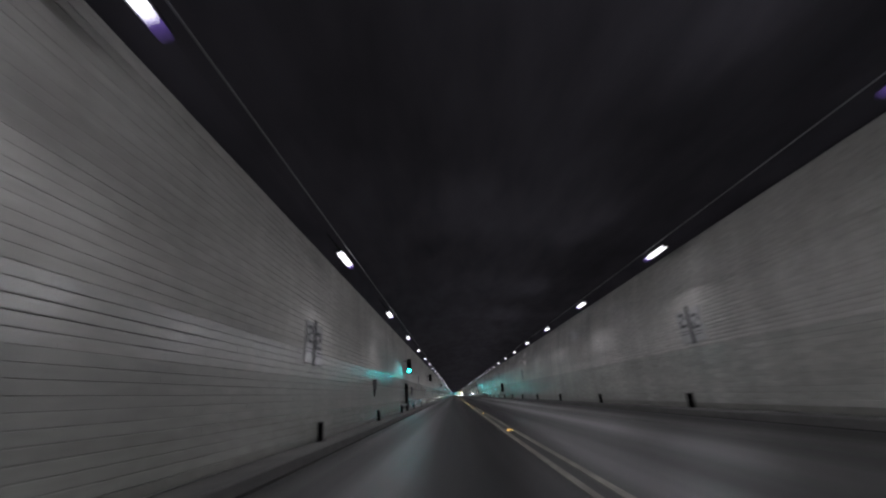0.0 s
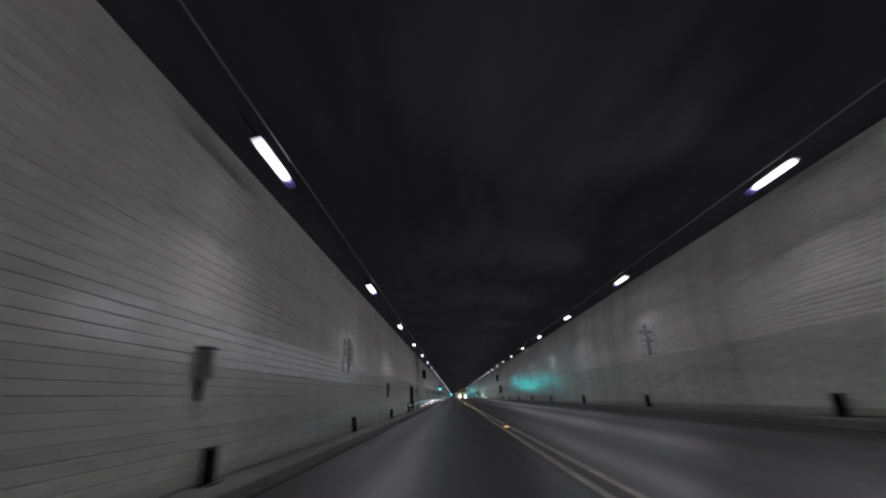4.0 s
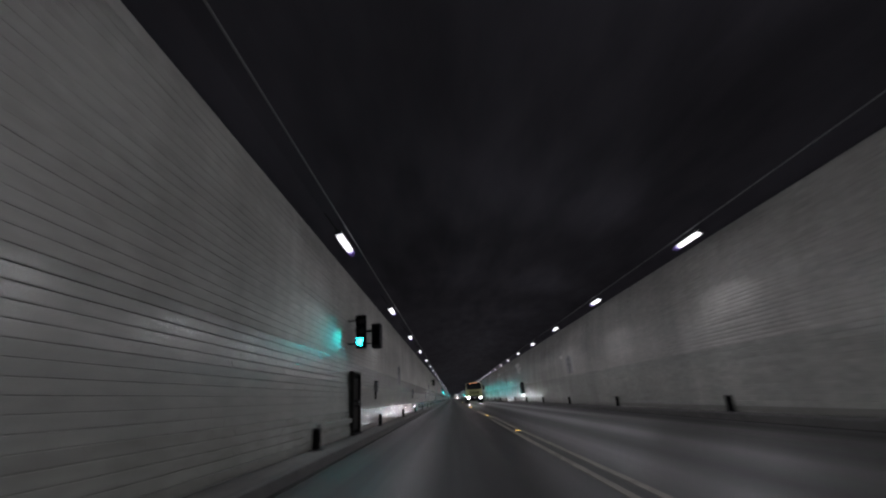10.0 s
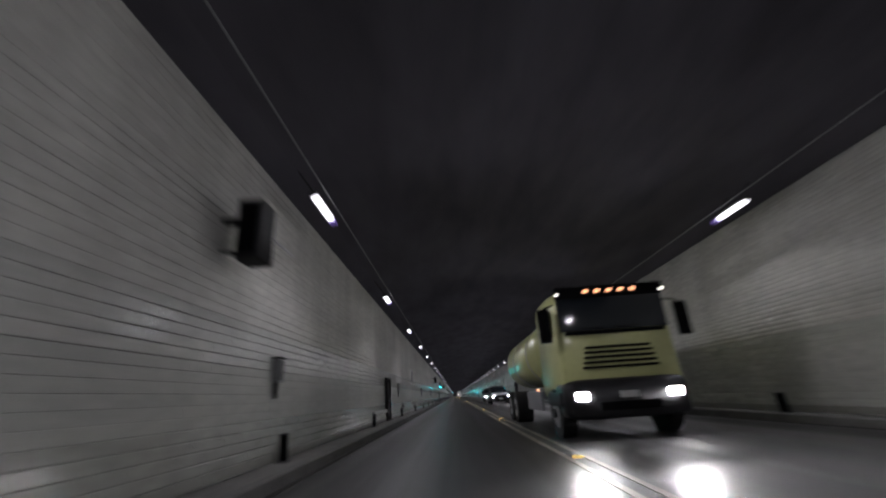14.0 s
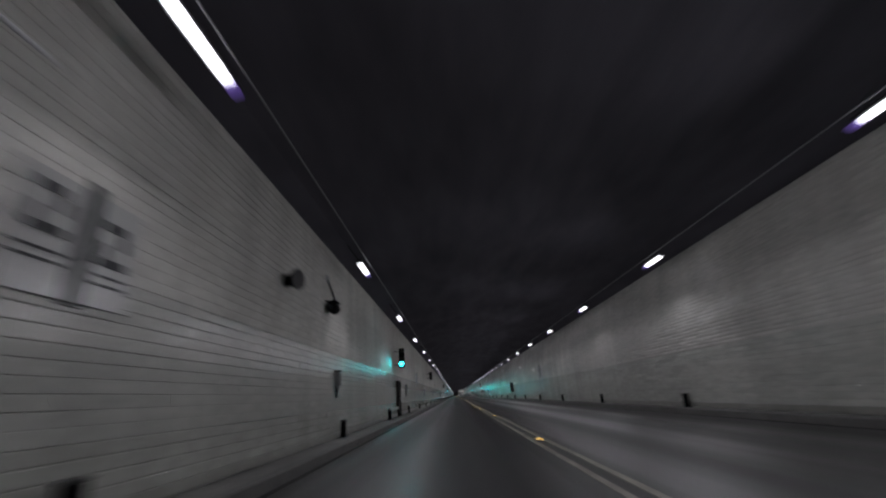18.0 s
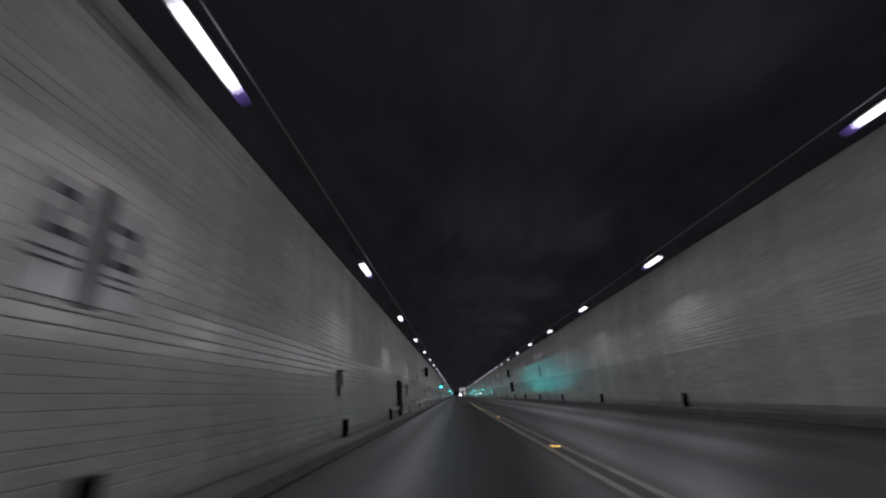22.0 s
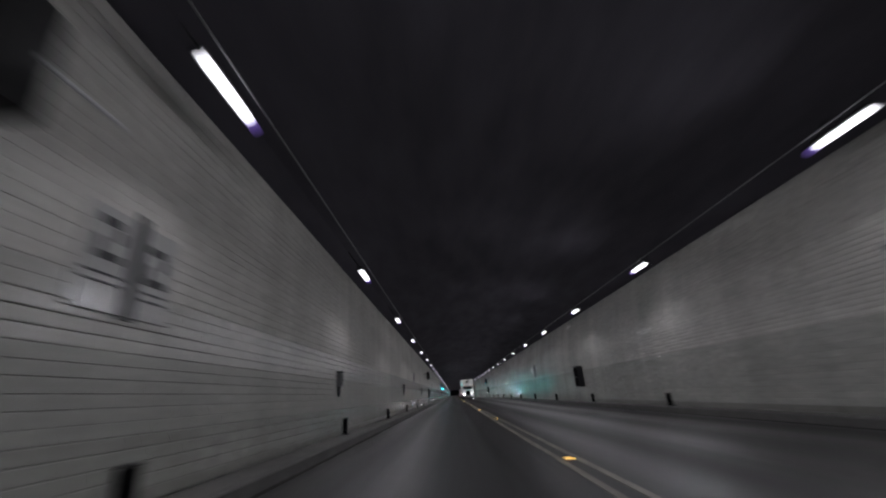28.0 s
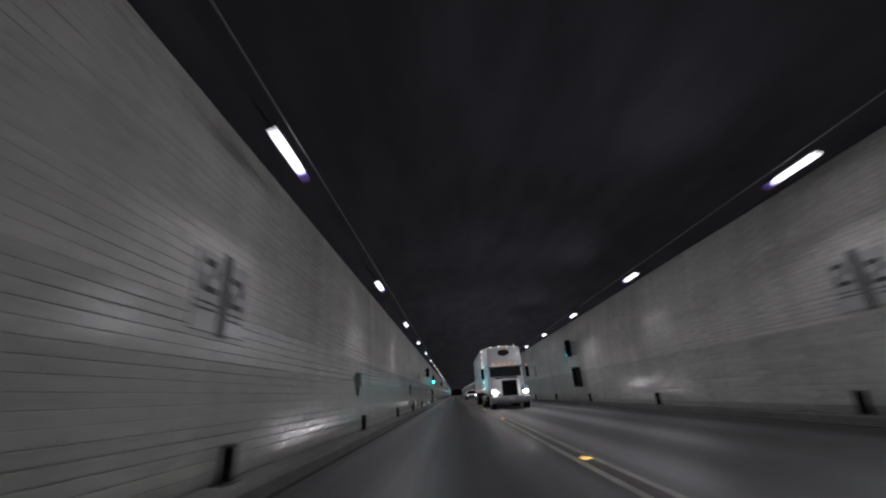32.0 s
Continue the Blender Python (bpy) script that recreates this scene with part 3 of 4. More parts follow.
for i in range(-3, 66):
    m = pose(LINE_X, 9.45 + 10.43 * i, 0.021)
    if i == -3:
        eye0.matrix_basis = m
    else:
        copy_thing(eye0, m)

# black strip that puts the kerb face's shade on the road edge
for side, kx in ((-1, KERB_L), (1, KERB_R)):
    structure("trim_kerb_shade", sweep([(kx - 0.10 * side, -0.01), (kx - 0.10 * side, 0.006), (kx + 0.005 * side, 0.006), (kx + 0.005 * side, -0.01)], Y0, Y1, 60),
              M_KERB_DARK, "black strip put in as shade at the kerb", "gutter")



# ---- vehicles in the other lane, standing with their lights on, fronts towards -y ----
def ring(bm, y, w, z0, z1, n=16, p=4.0, wtop=None):
    """One rounded cross-section of a body: half width w, from z0 to z1."""
    out = []
    for i in range(n):
        a = 2 * math.pi * (i + 0.5) / n
        c, s = math.cos(a), math.sin(a)
        u = abs(c) ** (2 / p) * (1 if c > 0 else -1)
        v = abs(s) ** (2 / p) * (1 if s > 0 else -1)
        k = w if wtop is None else w + (wtop - w) * (v + 1) / 2
        out.append(bm.verts.new((u * k, y, (z0 + z1) / 2 + v * (z1 - z0) / 2)))
    return out


def loft(sections, n=16, p=4.0):
    bm = bmesh.new()
    rs = [ring(bm, y, w, z0, z1, n, p, wt) for y, w, wt, z0, z1 in sections]
    for a, b in zip(rs, rs[1:]):
        for j in range(n):
            bm.faces.new((a[j], a[(j + 1) % n], b[(j + 1) % n], b[j]))
    bm.faces.new(rs[0])
    bm.faces.new(rs[-1][::-1])
    bmesh.ops.recalc_face_normals(bm, faces=bm.faces)
    return bm


def wheel(parent, x, y, r, w):
    t = part("wheel", rod(bmesh.new(), (x - w / 2, y, r), (x + w / 2, y, r), r, 24), M_TYRE, parent)
    s = 1 if x > 0 else -1
    part("rim", rod(bmesh.new(), (x + s * (w / 2 - 0.02), y, r), (x + s * (w / 2 + 0.012), y, r), r * 0.58, 16), M_STEEL, t)
    part("hub", rod(bmesh.new(), (x + s * w / 2, y, r), (x + s * (w / 2 + 0.05), y, r), r * 0.2, 10), M_DARK, t)


def beam(x, y, z, watts):
    """A dipped headlight: a wide flat cone with its upper edge just below level."""
    lamp = bpy.data.lights.new("headlight_beam", "SPOT")
    lamp.energy, lamp.spot_size, lamp.spot_blend, lamp.color = watts, radians(100), 0.3, (1.0, 0.95, 0.98)
    lamp.shadow_soft_size = 0.08
    ob = new("headlight_beam", lamp)
    ob.matrix_basis = look((x, y, z), (x, y - 20, z - 3.0)) @ Matrix.Diagonal((1.0, 0.135, 1.0, 1.0))


def tilted(bm, pivot, degrees):
    m = Matrix.Translation(pivot) @ Matrix.Rotation(radians(degrees), 4, "X") @ Matrix.Translation(-Vector(pivot))
    bmesh.ops.transform(bm, matrix=m, verts=bm.verts)
    return bm


def tanker_truck(x, y):
    v = empty("tanker_truck", x, y, 0)
    cab = part("cab", loft([(0.0, 1.18, 1.10, 0.85, 2.95), (0.08, 1.22, 1.16, 0.72, 3.05), (1.0, 1.24, 1.2, 0.7, 3.12), (1.95, 1.24, 1.2, 0.7, 3.1), (2.0, 1.2, 1.15, 0.8, 3.0)], 20, 9),
               M_YELLOW_PAINT, v, "pale yellow cab-over cab", True)
    part("windscreen", block(0, -0.015, 2.47, 2.26, 0.06, 0.74, 0.02, 2), M_WINDOW, cab, "dark windscreen")
    part("sun_visor", block(0, -0.06, 2.93, 2.3, 0.16, 0.24, 0.03, 2), M_BLACK, cab)
    for i in range(5):
        part("grille_slat", block(0, -0.012, 1.36 + 0.10 * i, 1.55 - 0.05 * i, 0.05, 0.045, 0.008), M_BLACK, cab)
    part("wiper_panel", block(0, -0.03, 2.06, 2.1, 0.05, 0.07, 0.02), M_BLACK, cab)
    for sx in (-0.45, 0.25):
        part("wiper", block(sx, -0.06, 2.15, 0.5, 0.015, 0.02), M_BLACK, cab)
    bump = part("bumper", loft([(-0.12, 1.15, 1.15, 0.42, 1.08), (0.0, 1.24, 1.24, 0.38, 1.14), (0.6, 1.25, 1.25, 0.4, 1.14)], 20, 8), M_DARK, v, "dark bumper", True)
    part("step_slot", block(0, -0.13, 0.62, 1.2, 0.03, 0.16, 0.01), M_BLACK, bump)
    part("number_plate", block(0, -0.15, 0.82, 0.36, 0.02, 0.12), M_PLATE, bump)
    for sx in (-0.92, 0.92):
        part("headlight", block(sx, -0.115, 0.82, 0.25, 0.08, 0.16, 0.05, 3), M_HEAD, bump, "bright white headlight")
        arm = part("mirror_arm", rod(bmesh.new(), (sx * 1.3, 0.05, 2.7), (sx * 1.55, -0.05, 2.62), 0.02), M_BLACK, cab)
        part("mirror", block(sx * 1.58, -0.05, 2.25, 0.24, 0.12, 0.7, 0.03, 2), M_BLACK, arm)
        part("door_window", block(sx * 1.345, 0.75, 2.4, 0.02, 0.8, 0.6, 0.01), M_WINDOW, cab)
        part("mudguard", block(sx * 1.22, 0.85, 0.78, 0.3, 1.3, 0.35, 0.1, 3), M_DARK, v)
    for i in range(5):
        part("roof_light", block(-0.5 + 0.25 * i, -0.15, 2.92, 0.11, 0.05, 0.06, 0.015), M_MARKER, cab, "amber roof marker light")
    for sx in (-1.0, 1.0):
        part("roof_light", block(sx * 1.12, -0.12, 2.88, 0.07, 0.06, 0.06, 0.015), M_SMALL, cab, "white roof marker light")
    part("chassis", block(0, 4.6, 0.82, 0.9, 8.2, 0.26, 0.02), M_DARK, v)
    tank = part("tank", loft([(2.35, 1.0, 1.0, 1.2, 2.7), (2.5, 1.2, 1.2, 1.05, 2.95), (8.6, 1.2, 1.2, 1.05, 2.95), (8.8, 1.0, 1.0, 1.2, 2.7)], 28, 2.2), M_YELLOW_PAINT, v, "pale yellow rounded tank", True)
    for yy in (4.0, 6.8):
        part("tank_band", loft([(yy, 1.215, 1.215, 1.035, 2.965), (yy + 0.08, 1.215, 1.215, 1.035, 2.965)], 28, 2.2), M_STEEL, tank)
    part("walkway", block(0, 5.6, 2.99, 0.5, 5.4, 0.05), M_STEEL, tank)
    for sx in (-1.12, 1.12):
        part("side_guard", block(sx, 3.9, 0.72, 0.06, 2.2, 0.5, 0.02), M_GREY, v)
        part("side_lamp", block(sx * 1.05, 3.0, 1.0, 0.04, 0.1, 0.06), M_MARKER, v)
        for yy, r in ((0.9, 0.5), (6.4, 0.5), (7.7, 0.5)):
            wheel(v, sx * 0.98, yy, r, 0.3 if yy < 2 else 0.5)
    tagged(v, "pale yellow cab-over tanker truck with headlights on in the lane", "truck")
    for sx in (-0.92, 0.92):
        beam(x + sx, y - 0.24, 0.82, 300)
    return v


def box_truck(x, y):
    v = empty("semi_trailer_truck", x, y, 0)
    hood = part("hood", loft([(0.0, 0.62, 0.55, 0.75, 1.58), (0.1, 0.74, 0.66, 0.7, 1.68), (1.3, 0.95, 0.85, 0.7, 1.79), (1.5, 0.98, 0.9, 0.7, 1.82)], 20, 5), M_WHITE_PAINT, v, "white sloping bonnet", True)
    cab = part("cab", loft([(1.34, 1.12, 1.06, 0.7, 2.58), (1.5, 1.2, 1.1, 0.65, 2.72), (3.6, 1.24, 1.2, 0.65, 2.8)], 20, 7), M_WHITE_PAINT, v, "white cab", True)
    part("windscreen", block(0, 1.335, 2.19, 1.96, 0.06, 0.62, 0.02, 2), M_WINDOW, cab, "dark windscreen")
    part("sun_visor", tilted(block(0, 1.24, 2.49, 2.1, 0.24, 0.03), (0, 1.3, 2.5), 15), M_DARK, cab)
    fairing = part("roof_fairing", loft([(1.36, 1.04, 1.0, 2.52, 3.62), (1.44, 1.13, 1.1, 2.48, 3.74), (1.9, 1.19, 1.16, 2.45, 3.80), (3.6, 1.22, 1.2, 2.45, 3.84)], 24, 8), M_WHITE_PAINT, v, "white roof fairing", True)
    bm = rod(bmesh.new(), (0, 0, -0.01), (0, 0, 0.01), 0.2, 24)
    bmesh.ops.scale(bm, vec=(1.9, 1, 1), verts=bm.verts)
    bmesh.ops.transform(bm, matrix=Matrix.Translation((0, 1.35, 3.36)) @ Matrix.Rotation(radians(90), 4, "X"), verts=bm.verts)
    part("oval_badge", bm, M_DARK, fairing, "dark oval badge shape")
    part("air_intake", block(0, 1.02, 1.775, 1.36, 0.12, 0.10, 0.03, 2), M_BLACK, hood, "black air intake slot")
    grille = part("grille", block(0, -0.02, 1.17, 0.92, 0.06, 0.90, 0.05, 2), M_DARK, hood, "dark grille frame")
    for i in range(7):
        part("grille_bar", block(0, -0.06, 0.82 + 0.117 * i, 0.82, 0.03, 0.098, 0.008), M_BLACK, grille)
    bump = part("bumper", loft([(-0.28, 0.95, 0.95, 0.32, 0.68), (-0.12, 1.18, 1.18, 0.3, 0.74), (0.3, 1.22, 1.22, 0.32, 0.74)], 20, 6), M_GREY, v, "dull grey bumper", True)
    part("number_plate", block(0, -0.30, 0.56, 0.36, 0.02, 0.12), M_PLATE, bump)
    for sx in (-1, 1):
        fender = part("fender", loft([(-0.02, 0.16, 0.14, 0.74, 1.12), (0.1, 0.22, 0.2, 0.7, 1.24), (0.9, 0.25, 0.22, 0.9, 1.34), (1.4, 0.22, 0.2, 0.72, 1.2)], 14, 4), M_SILVER_PAINT, v, "silver-grey wing", True)
        fender.location = (sx * 0.95, 0, 0)
        part("headlight", rod(bmesh.new(), (sx * 0.05, -0.01, 0.96), (sx * 0.05, -0.07, 0.96), 0.058, 16), M_HEAD, fender, "bright white headlight")
        part("headlight", rod(bmesh.new(), (-sx * 0.14, -0.01, 0.94), (-sx * 0.14, -0.07, 0.94), 0.050, 16), M_HEAD, fender, "bright white headlight")
        part("headlight_panel", block(-sx * 0.04, 0.0, 0.95, 0.44, 0.06, 0.26, 0.04, 2), M_DARK, fender)
        arm = part("mirror_arm", rod(bmesh.new(), (sx * 1.15, 1.6, 2.45), (sx * 1.42, 1.5, 2.42), 0.02), M_CHROME, cab)
        part("mirror", block(sx * 1.43, 1.5, 2.1, 0.2, 0.1, 0.62, 0.03, 2), M_BLACK, arm)
        part("marker_light", block(sx * 1.38, 1.42, 2.52, 0.12, 0.05, 0.04), M_MARKER, arm, "amber marker light")
        part("side_window", block(sx * 1.19, 2.1, 2.15, 0.02, 0.7, 0.5, 0.01), M_WINDOW, cab)
        part("exhaust_pipe", rod(bmesh.new(), (sx * 1.15, 3.75, 0.9), (sx * 1.15, 3.75, 3.5), 0.07, 12), M_CHROME, v)
        part("fuel_tank", rod(bmesh.new(), (sx * 1.0, 2.2, 0.65), (sx * 1.0, 3.7, 0.65), 0.33, 18), M_CHROME, v)
        for yy in (0.72, 5.0, 6.3, 13.4, 14.7):
            wheel(v, sx * 1.0, yy, 0.5, 0.3 if yy < 1 else 0.5)
        for i in range(6):
            part("side_marker", block(sx * 1.255, 4.6 + 2.2 * i, 1.2, 0.03, 0.1, 0.05), M_MARKER, v)
        for i in range(7):
            part("corner_light", block(sx * 1.235, 4.2, 1.25 + 0.42 * i, 0.05, 0.05, 0.06), M_SMALL, v)
    for i in range(5):
        part("roof_light", block(-0.72 + 0.36 * i, 1.335, 2.66, 0.07, 0.06, 0.04, 0.01), M_SMALL if i in (0, 4) else M_MARKER, cab, "small roof marker light")
    for xx in (-0.75, -0.2, 0.05, 0.3, 0.75):
        part("top_light", block(xx, 1.44, 3.76, 0.07, 0.07, 0.05, 0.01), M_MARKER if abs(xx) < 0.1 else M_SMALL, fairing, "small top marker light")
    part("chassis", block(0, 6.5, 0.85, 0.9, 11.0, 0.26, 0.02), M_DARK, v)
    body = part("trailer_body", block(0, 10.0, 2.45, 2.46, 11.6, 2.9, 0.04, 2), M_WHITE_PAINT, v, "white box trailer body")
    for sx in (-1.238, 1.238):
        for i in range(14):
            part("side_rib", block(sx, 4.6 + 0.83 * i, 2.45, 0.03, 0.05, 2.8), M_STEEL, body)
    tagged(v, "white bonneted semi-trailer truck with marker lights on", "truck")
    for sx in (-0.95, 0.95):
        beam(x + sx, y - 0.16, 0.96, 30)
    return v


def suv(x, y, paint, label, lit_hood_paint=None, watts=12):
    v = empty("car", x, y, 0)
    hp = lit_hood_paint or paint
    body = part("body", loft([(0.00, 0.60, 0.55, 0.40, 0.74), (0.06, 0.74, 0.69, 0.31, 0.82), (0.18, 0.84, 0.79, 0.26, 0.87), (0.45, 0.91, 0.86, 0.23, 0.92), (0.9, 0.945, 0.89, 0.22, 0.97),
                              (1.4, 0.93, 0.88, 0.22, 1.02), (2.6, 0.925, 0.88, 0.22, 1.06), (3.6, 0.945, 0.90, 0.22, 1.08), (4.15, 0.91, 0.86, 0.28, 1.08), (4.45, 0.84, 0.80, 0.36, 1.04), (4.55, 0.74, 0.70, 0.46, 0.96)], 28, 3.6),
                paint, v, "", True)
    roof = part("cabin", loft([(1.05, 0.76, 0.66, 0.88, 1.00), (1.35, 0.81, 0.68, 0.88, 1.19), (1.7, 0.83, 0.66, 0.88, 1.39), (2.05, 0.84, 0.64, 0.88, 1.53), (2.5, 0.85, 0.62, 0.88, 1.60), (3.3, 0.85, 0.61, 0.88, 1.60),
                               (3.9, 0.83, 0.60, 0.88, 1.52), (4.25, 0.80, 0.60, 0.88, 1.30), (4.42, 0.76, 0.62, 0.88, 1.05)], 28, 3.2),
                M_WINDOW, v, "dark glazed cabin", True)
    part("roof_panel", loft([(1.95, 0.50, 0.46, 1.46, 1.52), (2.15, 0.60, 0.54, 1.52, 1.585), (2.6, 0.64, 0.57, 1.56, 1.635), (3.4, 0.64, 0.57, 1.56, 1.635), (3.9, 0.6, 0.54, 1.5, 1.56), (4.1, 0.52, 0.5, 1.42, 1.47)], 20, 3.0), paint, roof, "", True)
    bonnet = part("bonnet", loft([(0.07, 0.50, 0.44, 0.76, 0.835), (0.2, 0.64, 0.58, 0.82, 0.905), (0.5, 0.75, 0.68, 0.87, 0.965), (0.95, 0.79, 0.72, 0.93, 1.015), (1.3, 0.79, 0.73, 0.96, 1.05)], 20, 3.0), hp, body, "curved bonnet coloured pale for lamp light on it" if lit_hood_paint else "", True)
    for sx in (-0.34, 0.34):
        part("bonnet_crease", loft([(0.25, 0.02, 0.012, 0.88, 0.922), (0.7, 0.025, 0.014, 0.93, 1.0), (1.2, 0.03, 0.016, 0.98, 1.048)], 8, 2), hp, bonnet, "", True).location = (sx, 0, 0)
    g = part("grille", loft([(-0.035, 0.44, 0.47, 0.53, 0.70), (0.05, 0.50, 0.53, 0.50, 0.74)], 20, 5), M_BLACK, body, "black grille")
    for i in range(4):
        part("grille_bar", block(0, -0.045, 0.555 + 0.042 * i, 0.84 + 0.02 * i, 0.02, 0.012, 0.004), M_CHROME, g, "chrome bar")
    part("badge", rod(bmesh.new(), (0, -0.04, 0.63), (0, -0.066, 0.63), 0.045, 14), M_CHROME, g, "round chrome badge")
    part("lower_intake", loft([(-0.02, 0.52, 0.46, 0.31, 0.44), (0.1, 0.6, 0.55, 0.29, 0.46)], 18, 4), M_BLACK, body)
    part("splitter", block(0, 0.08, 0.245, 1.45, 0.2, 0.04, 0.015, 2), M_DARK, body)
    part("number_plate", block(0, -0.052, 0.485, 0.36, 0.02, 0.10), M_PLATE, body)
    for sx in (-1, 1):
        h = part("headlight", loft([(0.035, 0.10, 0.085, 0.665, 0.725), (0.09, 0.12, 0.105, 0.66, 0.75), (0.24, 0.10, 0.09, 0.69, 0.775)], 16, 3.0), M_HEAD, body, "bright white headlight", True)
        h.location = (sx * 0.665, 0, 0)
        part("headlight_surround", loft([(0.06, 0.20, 0.18, 0.62, 0.775), (0.26, 0.17, 0.15, 0.64, 0.81)], 16, 3.0), M_CHROME, body, "", True).location = (sx * 0.675, 0, 0)
        part("fog_lamp", rod(bmesh.new(), (sx * 0.62, 0.02, 0.38), (sx * 0.62, 0.1, 0.38), 0.05, 14), M_CHROME, body)
        m = part("mirror", loft([(1.36, 0.07, 0.07, 1.03, 1.13), (1.42, 0.115, 0.11, 0.99, 1.16), (1.52, 0.11, 0.105, 0.99, 1.16)], 14, 3), paint, body, "", True)
        m.location = (sx * 1.0, 0, 0)
        part("mirror_stem", rod(bmesh.new(), (-sx * 0.18, 1.5, 1.0), (-sx * 0.04, 1.48, 1.04), 0.025), M_BLACK, m)
        part("roof_rail", rod(bmesh.new(), (sx * 0.54, 2.3, 1.64), (sx * 0.54, 3.7, 1.64), 0.02), M_CHROME, roof)
        for (ya, xa, za), (yb, xb, zb) in (((1.25, 0.80, 1.04), (2.05, 0.635, 1.52)), ((2.75, 0.87, 1.03), (2.8, 0.66, 1.58)), ((3.65, 0.86, 1.05), (3.5, 0.66, 1.57)), ((4.3, 0.76, 1.08), (4.0, 0.60, 1.50))):
            part("pillar", rod(bmesh.new(), (sx * xa, ya, za), (sx * xb, yb, zb), 0.04, 8), paint, roof)
        part("window_trim", rod(bmesh.new(), (sx * 0.878, 1.5, 1.03), (sx * 0.89, 3.9, 1.075), 0.012, 6), M_CHROME, body)
        part("sill_trim", block(sx * 0.905, 2.25, 0.27, 0.06, 1.9, 0.10, 0.02, 2), M_BLACK, body)
        for yy in (2.45, 3.35):
            part("door_handle", block(sx * 0.935, yy, 0.86, 0.04, 0.18, 0.03, 0.01), M_CHROME, body)
        for yy in (0.86, 3.62):
            part("wheel_arch", rod(bmesh.new(), (sx * 0.80, yy, 0.36), (sx * 0.952, yy, 0.36), 0.415, 28), M_BLACK, body)
            wheel(v, sx * 0.85, yy, 0.35, 0.24)
    tagged(v, label, "car", "cars in the oncoming lane")
    for sx in (-0.665, 0.665):
        beam(x + sx, y - 0.08, 0.70, watts)
    return v


tanker_truck(3.4, 209.5)
# silver bonnet on a dark body: lamp light on top put into the paint
suv(4.2, 240.8, M_CAR_PAINT, "dark sport utility car with bonnet coloured pale for lamp light and lit headlights", M_SILVER_PAINT)
suv(4.5, 253.6, M_CAR_PAINT, "black sport utility car with lit headlights in the lane")
box_truck(3.25, 508.5)
suv(3.0, 559.0, M_SILVER_PAINT, "silver car with lit headlights behind the trailer", watts=260)
# kerbs in stones of 2.4 m near the camera's way
STONE = 2.4
for side, kx in ((-1, KERB_L), (1, KERB_R)):
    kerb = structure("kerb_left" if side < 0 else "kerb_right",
                     block(kx + 0.06 * side, (Y0 + Y1) / 2, -0.15, 0.1, Y1 - Y0, 0.24), M_KERB_DARK, "kerb of concrete stones on a black core", "kerb")
    prof = [(kx, 0.004), (kx + 0.012 * side, PATH_Z - 0.02), (kx + 0.035 * side, PATH_Z), (kx + 0.152 * side, PATH_Z), (kx + 0.152 * side, -0.02), (kx, -0.02)]
    me = mesh_of(sweep(prof, 0.006, STONE - 0.006), "kerb_stone", M_KERB)
    for i in range(230):
        ob = new("kerb_stone", me)
        ob.location = (0, -14 + i * STONE, 0)
        ob.parent = kerb
    rest = tagged(new("kerb_rest", mesh_of(sweep(prof, -14 + 230 * STONE, Y1, 2.4), "kerb_rest", M_KERB)), kind="stuff")
    rest.parent = kerb

# wall facing: courses of long tiles, each laid a hair out of true
COURSE, TILE = 0.128, 0.62
rng = np.random.default_rng(11)


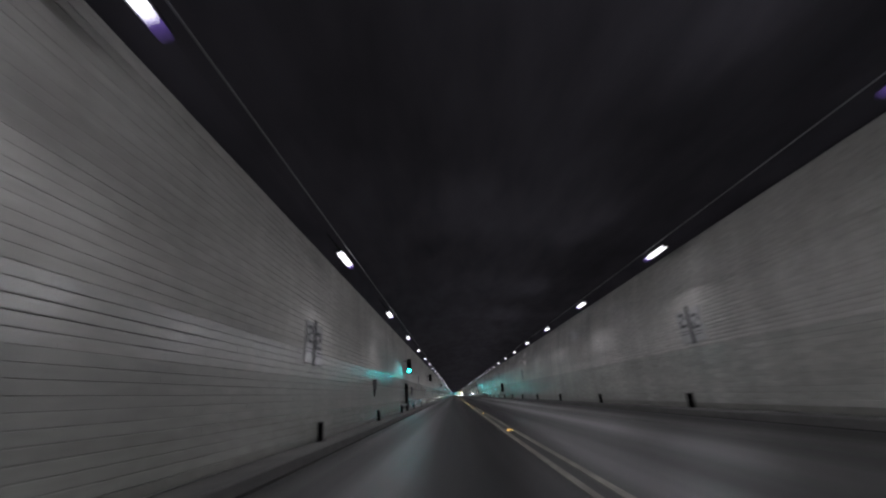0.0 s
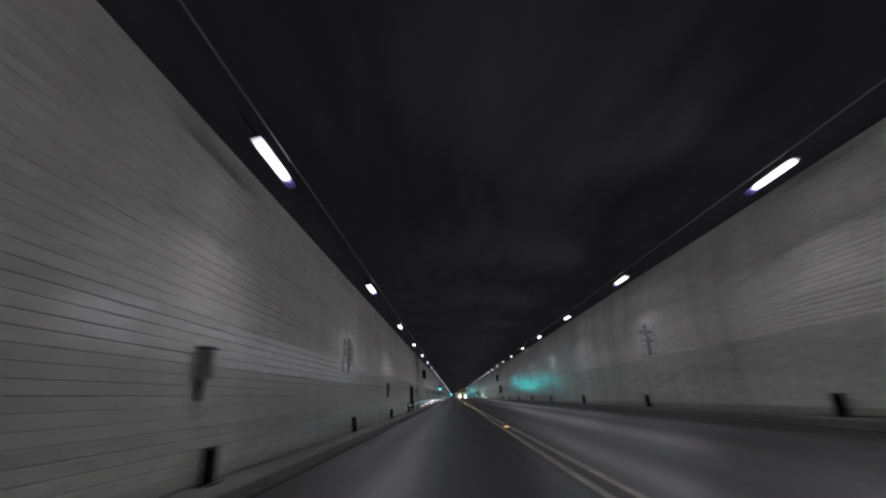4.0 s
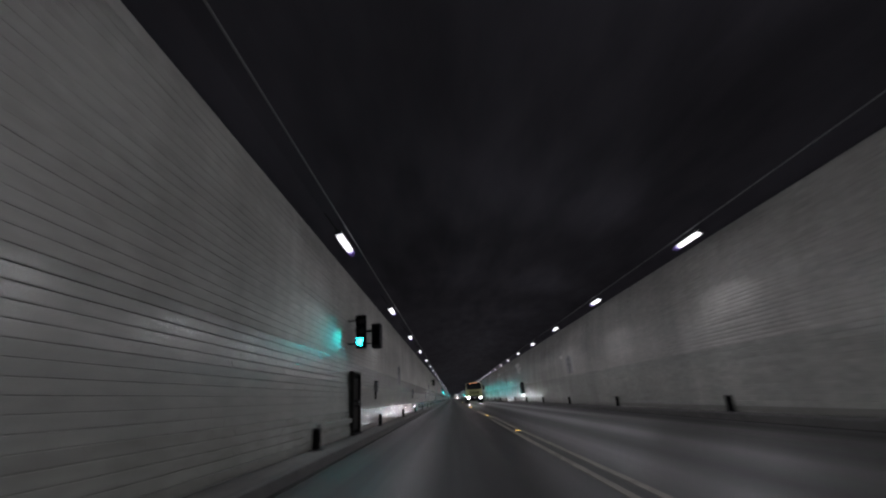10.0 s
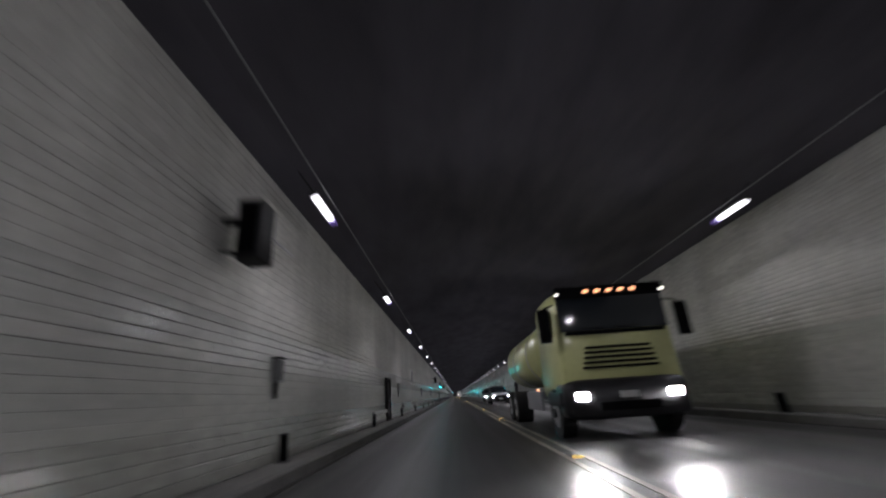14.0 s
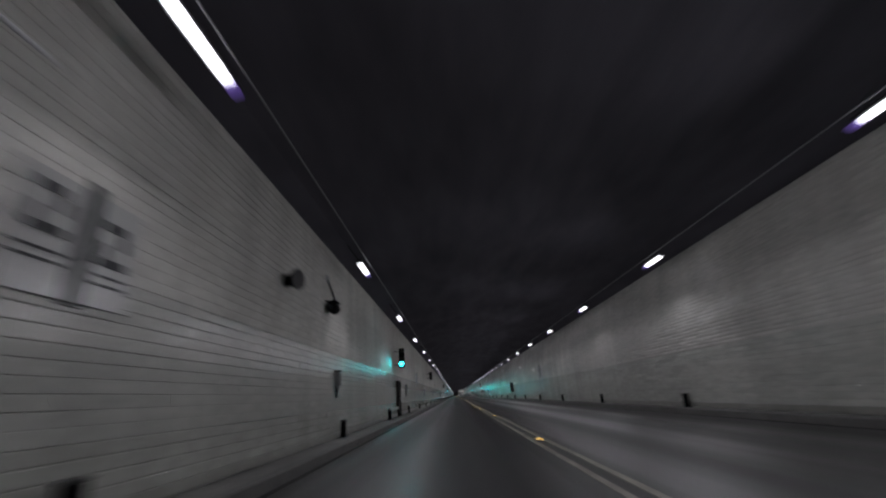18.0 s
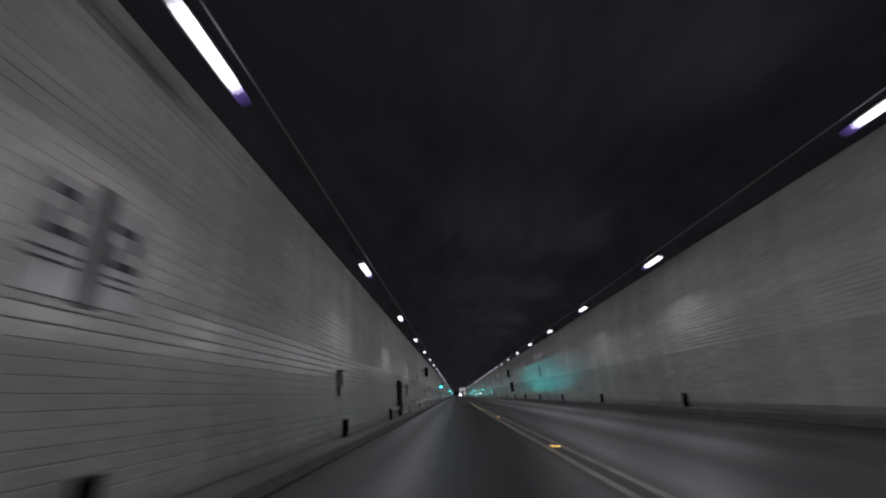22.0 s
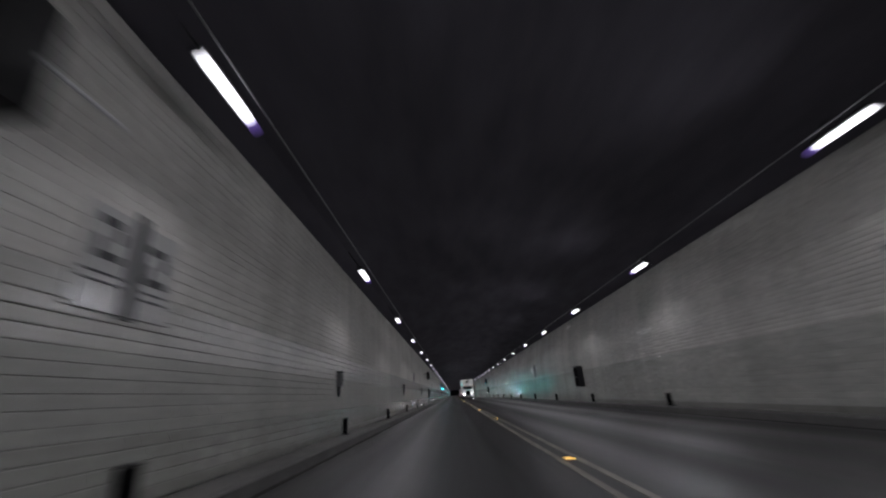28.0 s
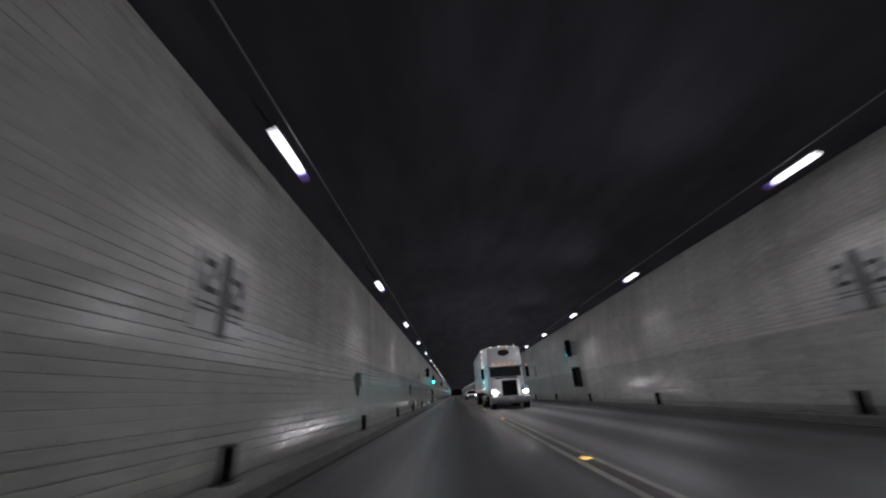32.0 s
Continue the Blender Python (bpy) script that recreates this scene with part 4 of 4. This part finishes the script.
def course_mesh(side, z, top, relief, edge, true, mat, shift):
    """One course of tiles: flat faces with eased upper and lower edges; each tile leans a little and has its own joint."""
    n = int((Y1 - Y0) / TILE)
    ya = Y0 + shift + TILE * np.arange(n) + rng.uniform(0.0005, 0.0025, n)
    yb = ya + TILE - 0.004
    xa, xb = wall_x(side, z), wall_x(side, top)
    lean, turn, proud = np.clip(rng.normal(0, true, n), -1.4 * true, 1.4 * true), rng.normal(0, min(true, 0.005), n), rng.normal(0, 0.0006, n)
    # joints vary from almost closed to open, in runs of a few tiles
    run = np.convolve(rng.normal(0, 1, n + 6), np.ones(7) / 2.6, "valid")
    gap = np.clip(0.0017 + 0.0015 * run + 0.0006 * rng.normal(0, 1, n), 0.0004, 0.0055)
    rows = [(z + gap, 0.03), (z + gap, relief), (z + gap + edge, 0.0), (top - gap - edge, 0.0), (top - gap, relief), (top - gap, 0.03)]
    co = np.zeros((n, 2, 6, 3))
    for e, yy in enumerate((ya, yb)):
        for r, (zz, d) in enumerate(rows):
            f = (zz - z) / (top - z)
            co[:, e, r, 0] = xa + (xb - xa) * f + side * (d + proud) + lean * (f - 0.5) * (top - z) + turn * (e - 0.5) * TILE
            co[:, e, r, 1] = yy
            co[:, e, r, 2] = zz
    face = []
    for r in range(5):
        q = [r, r + 1, 6 + r + 1, 6 + r]
        face.append(q if side < 0 else q[::-1])
    for e in (0, 6):
        q = [e + 1, e + 2, e + 3, e + 4]
        face.append(q if (e == 0) == (side > 0) else q[::-1])
    faces = (np.arange(n)[:, None, None] * 12 + np.array(face)[None]).reshape(-1, 4)
    me = bpy.data.meshes.new("course")
    me.from_pydata(co.reshape(-1, 3), [], faces.tolist())
    me.materials.append(mat)
    return me


for side in (-1, 1):
    z, row = PATH_Z + 0.02, 0
    wall_top = TOP_L if side < 0 else TOP_R
    while z < wall_top - 0.06:
        pitch = COURSE if side < 0 or z < 1.8 else 0.102   # fine ribs high on one side
        top = min(z + pitch, wall_top - 0.01)
        # facings darken course by course downwards, with part of the dimness painted in
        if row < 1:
            relief, edge, true, mat = 0.002, 0.007, 0.007, M_FOOT_DIM
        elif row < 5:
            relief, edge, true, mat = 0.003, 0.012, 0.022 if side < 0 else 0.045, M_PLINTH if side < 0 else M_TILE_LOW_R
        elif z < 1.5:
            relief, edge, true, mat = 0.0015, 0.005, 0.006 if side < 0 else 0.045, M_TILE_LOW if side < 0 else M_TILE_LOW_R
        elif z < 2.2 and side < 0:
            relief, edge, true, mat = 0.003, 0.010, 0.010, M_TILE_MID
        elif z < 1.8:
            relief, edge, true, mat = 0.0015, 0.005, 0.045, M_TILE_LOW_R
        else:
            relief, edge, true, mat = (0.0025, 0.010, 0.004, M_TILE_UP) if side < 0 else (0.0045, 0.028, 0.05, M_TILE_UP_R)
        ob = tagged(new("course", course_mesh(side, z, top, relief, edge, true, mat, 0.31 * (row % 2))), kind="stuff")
        ob.parent = walls[side]
        z += pitch
        row += 1
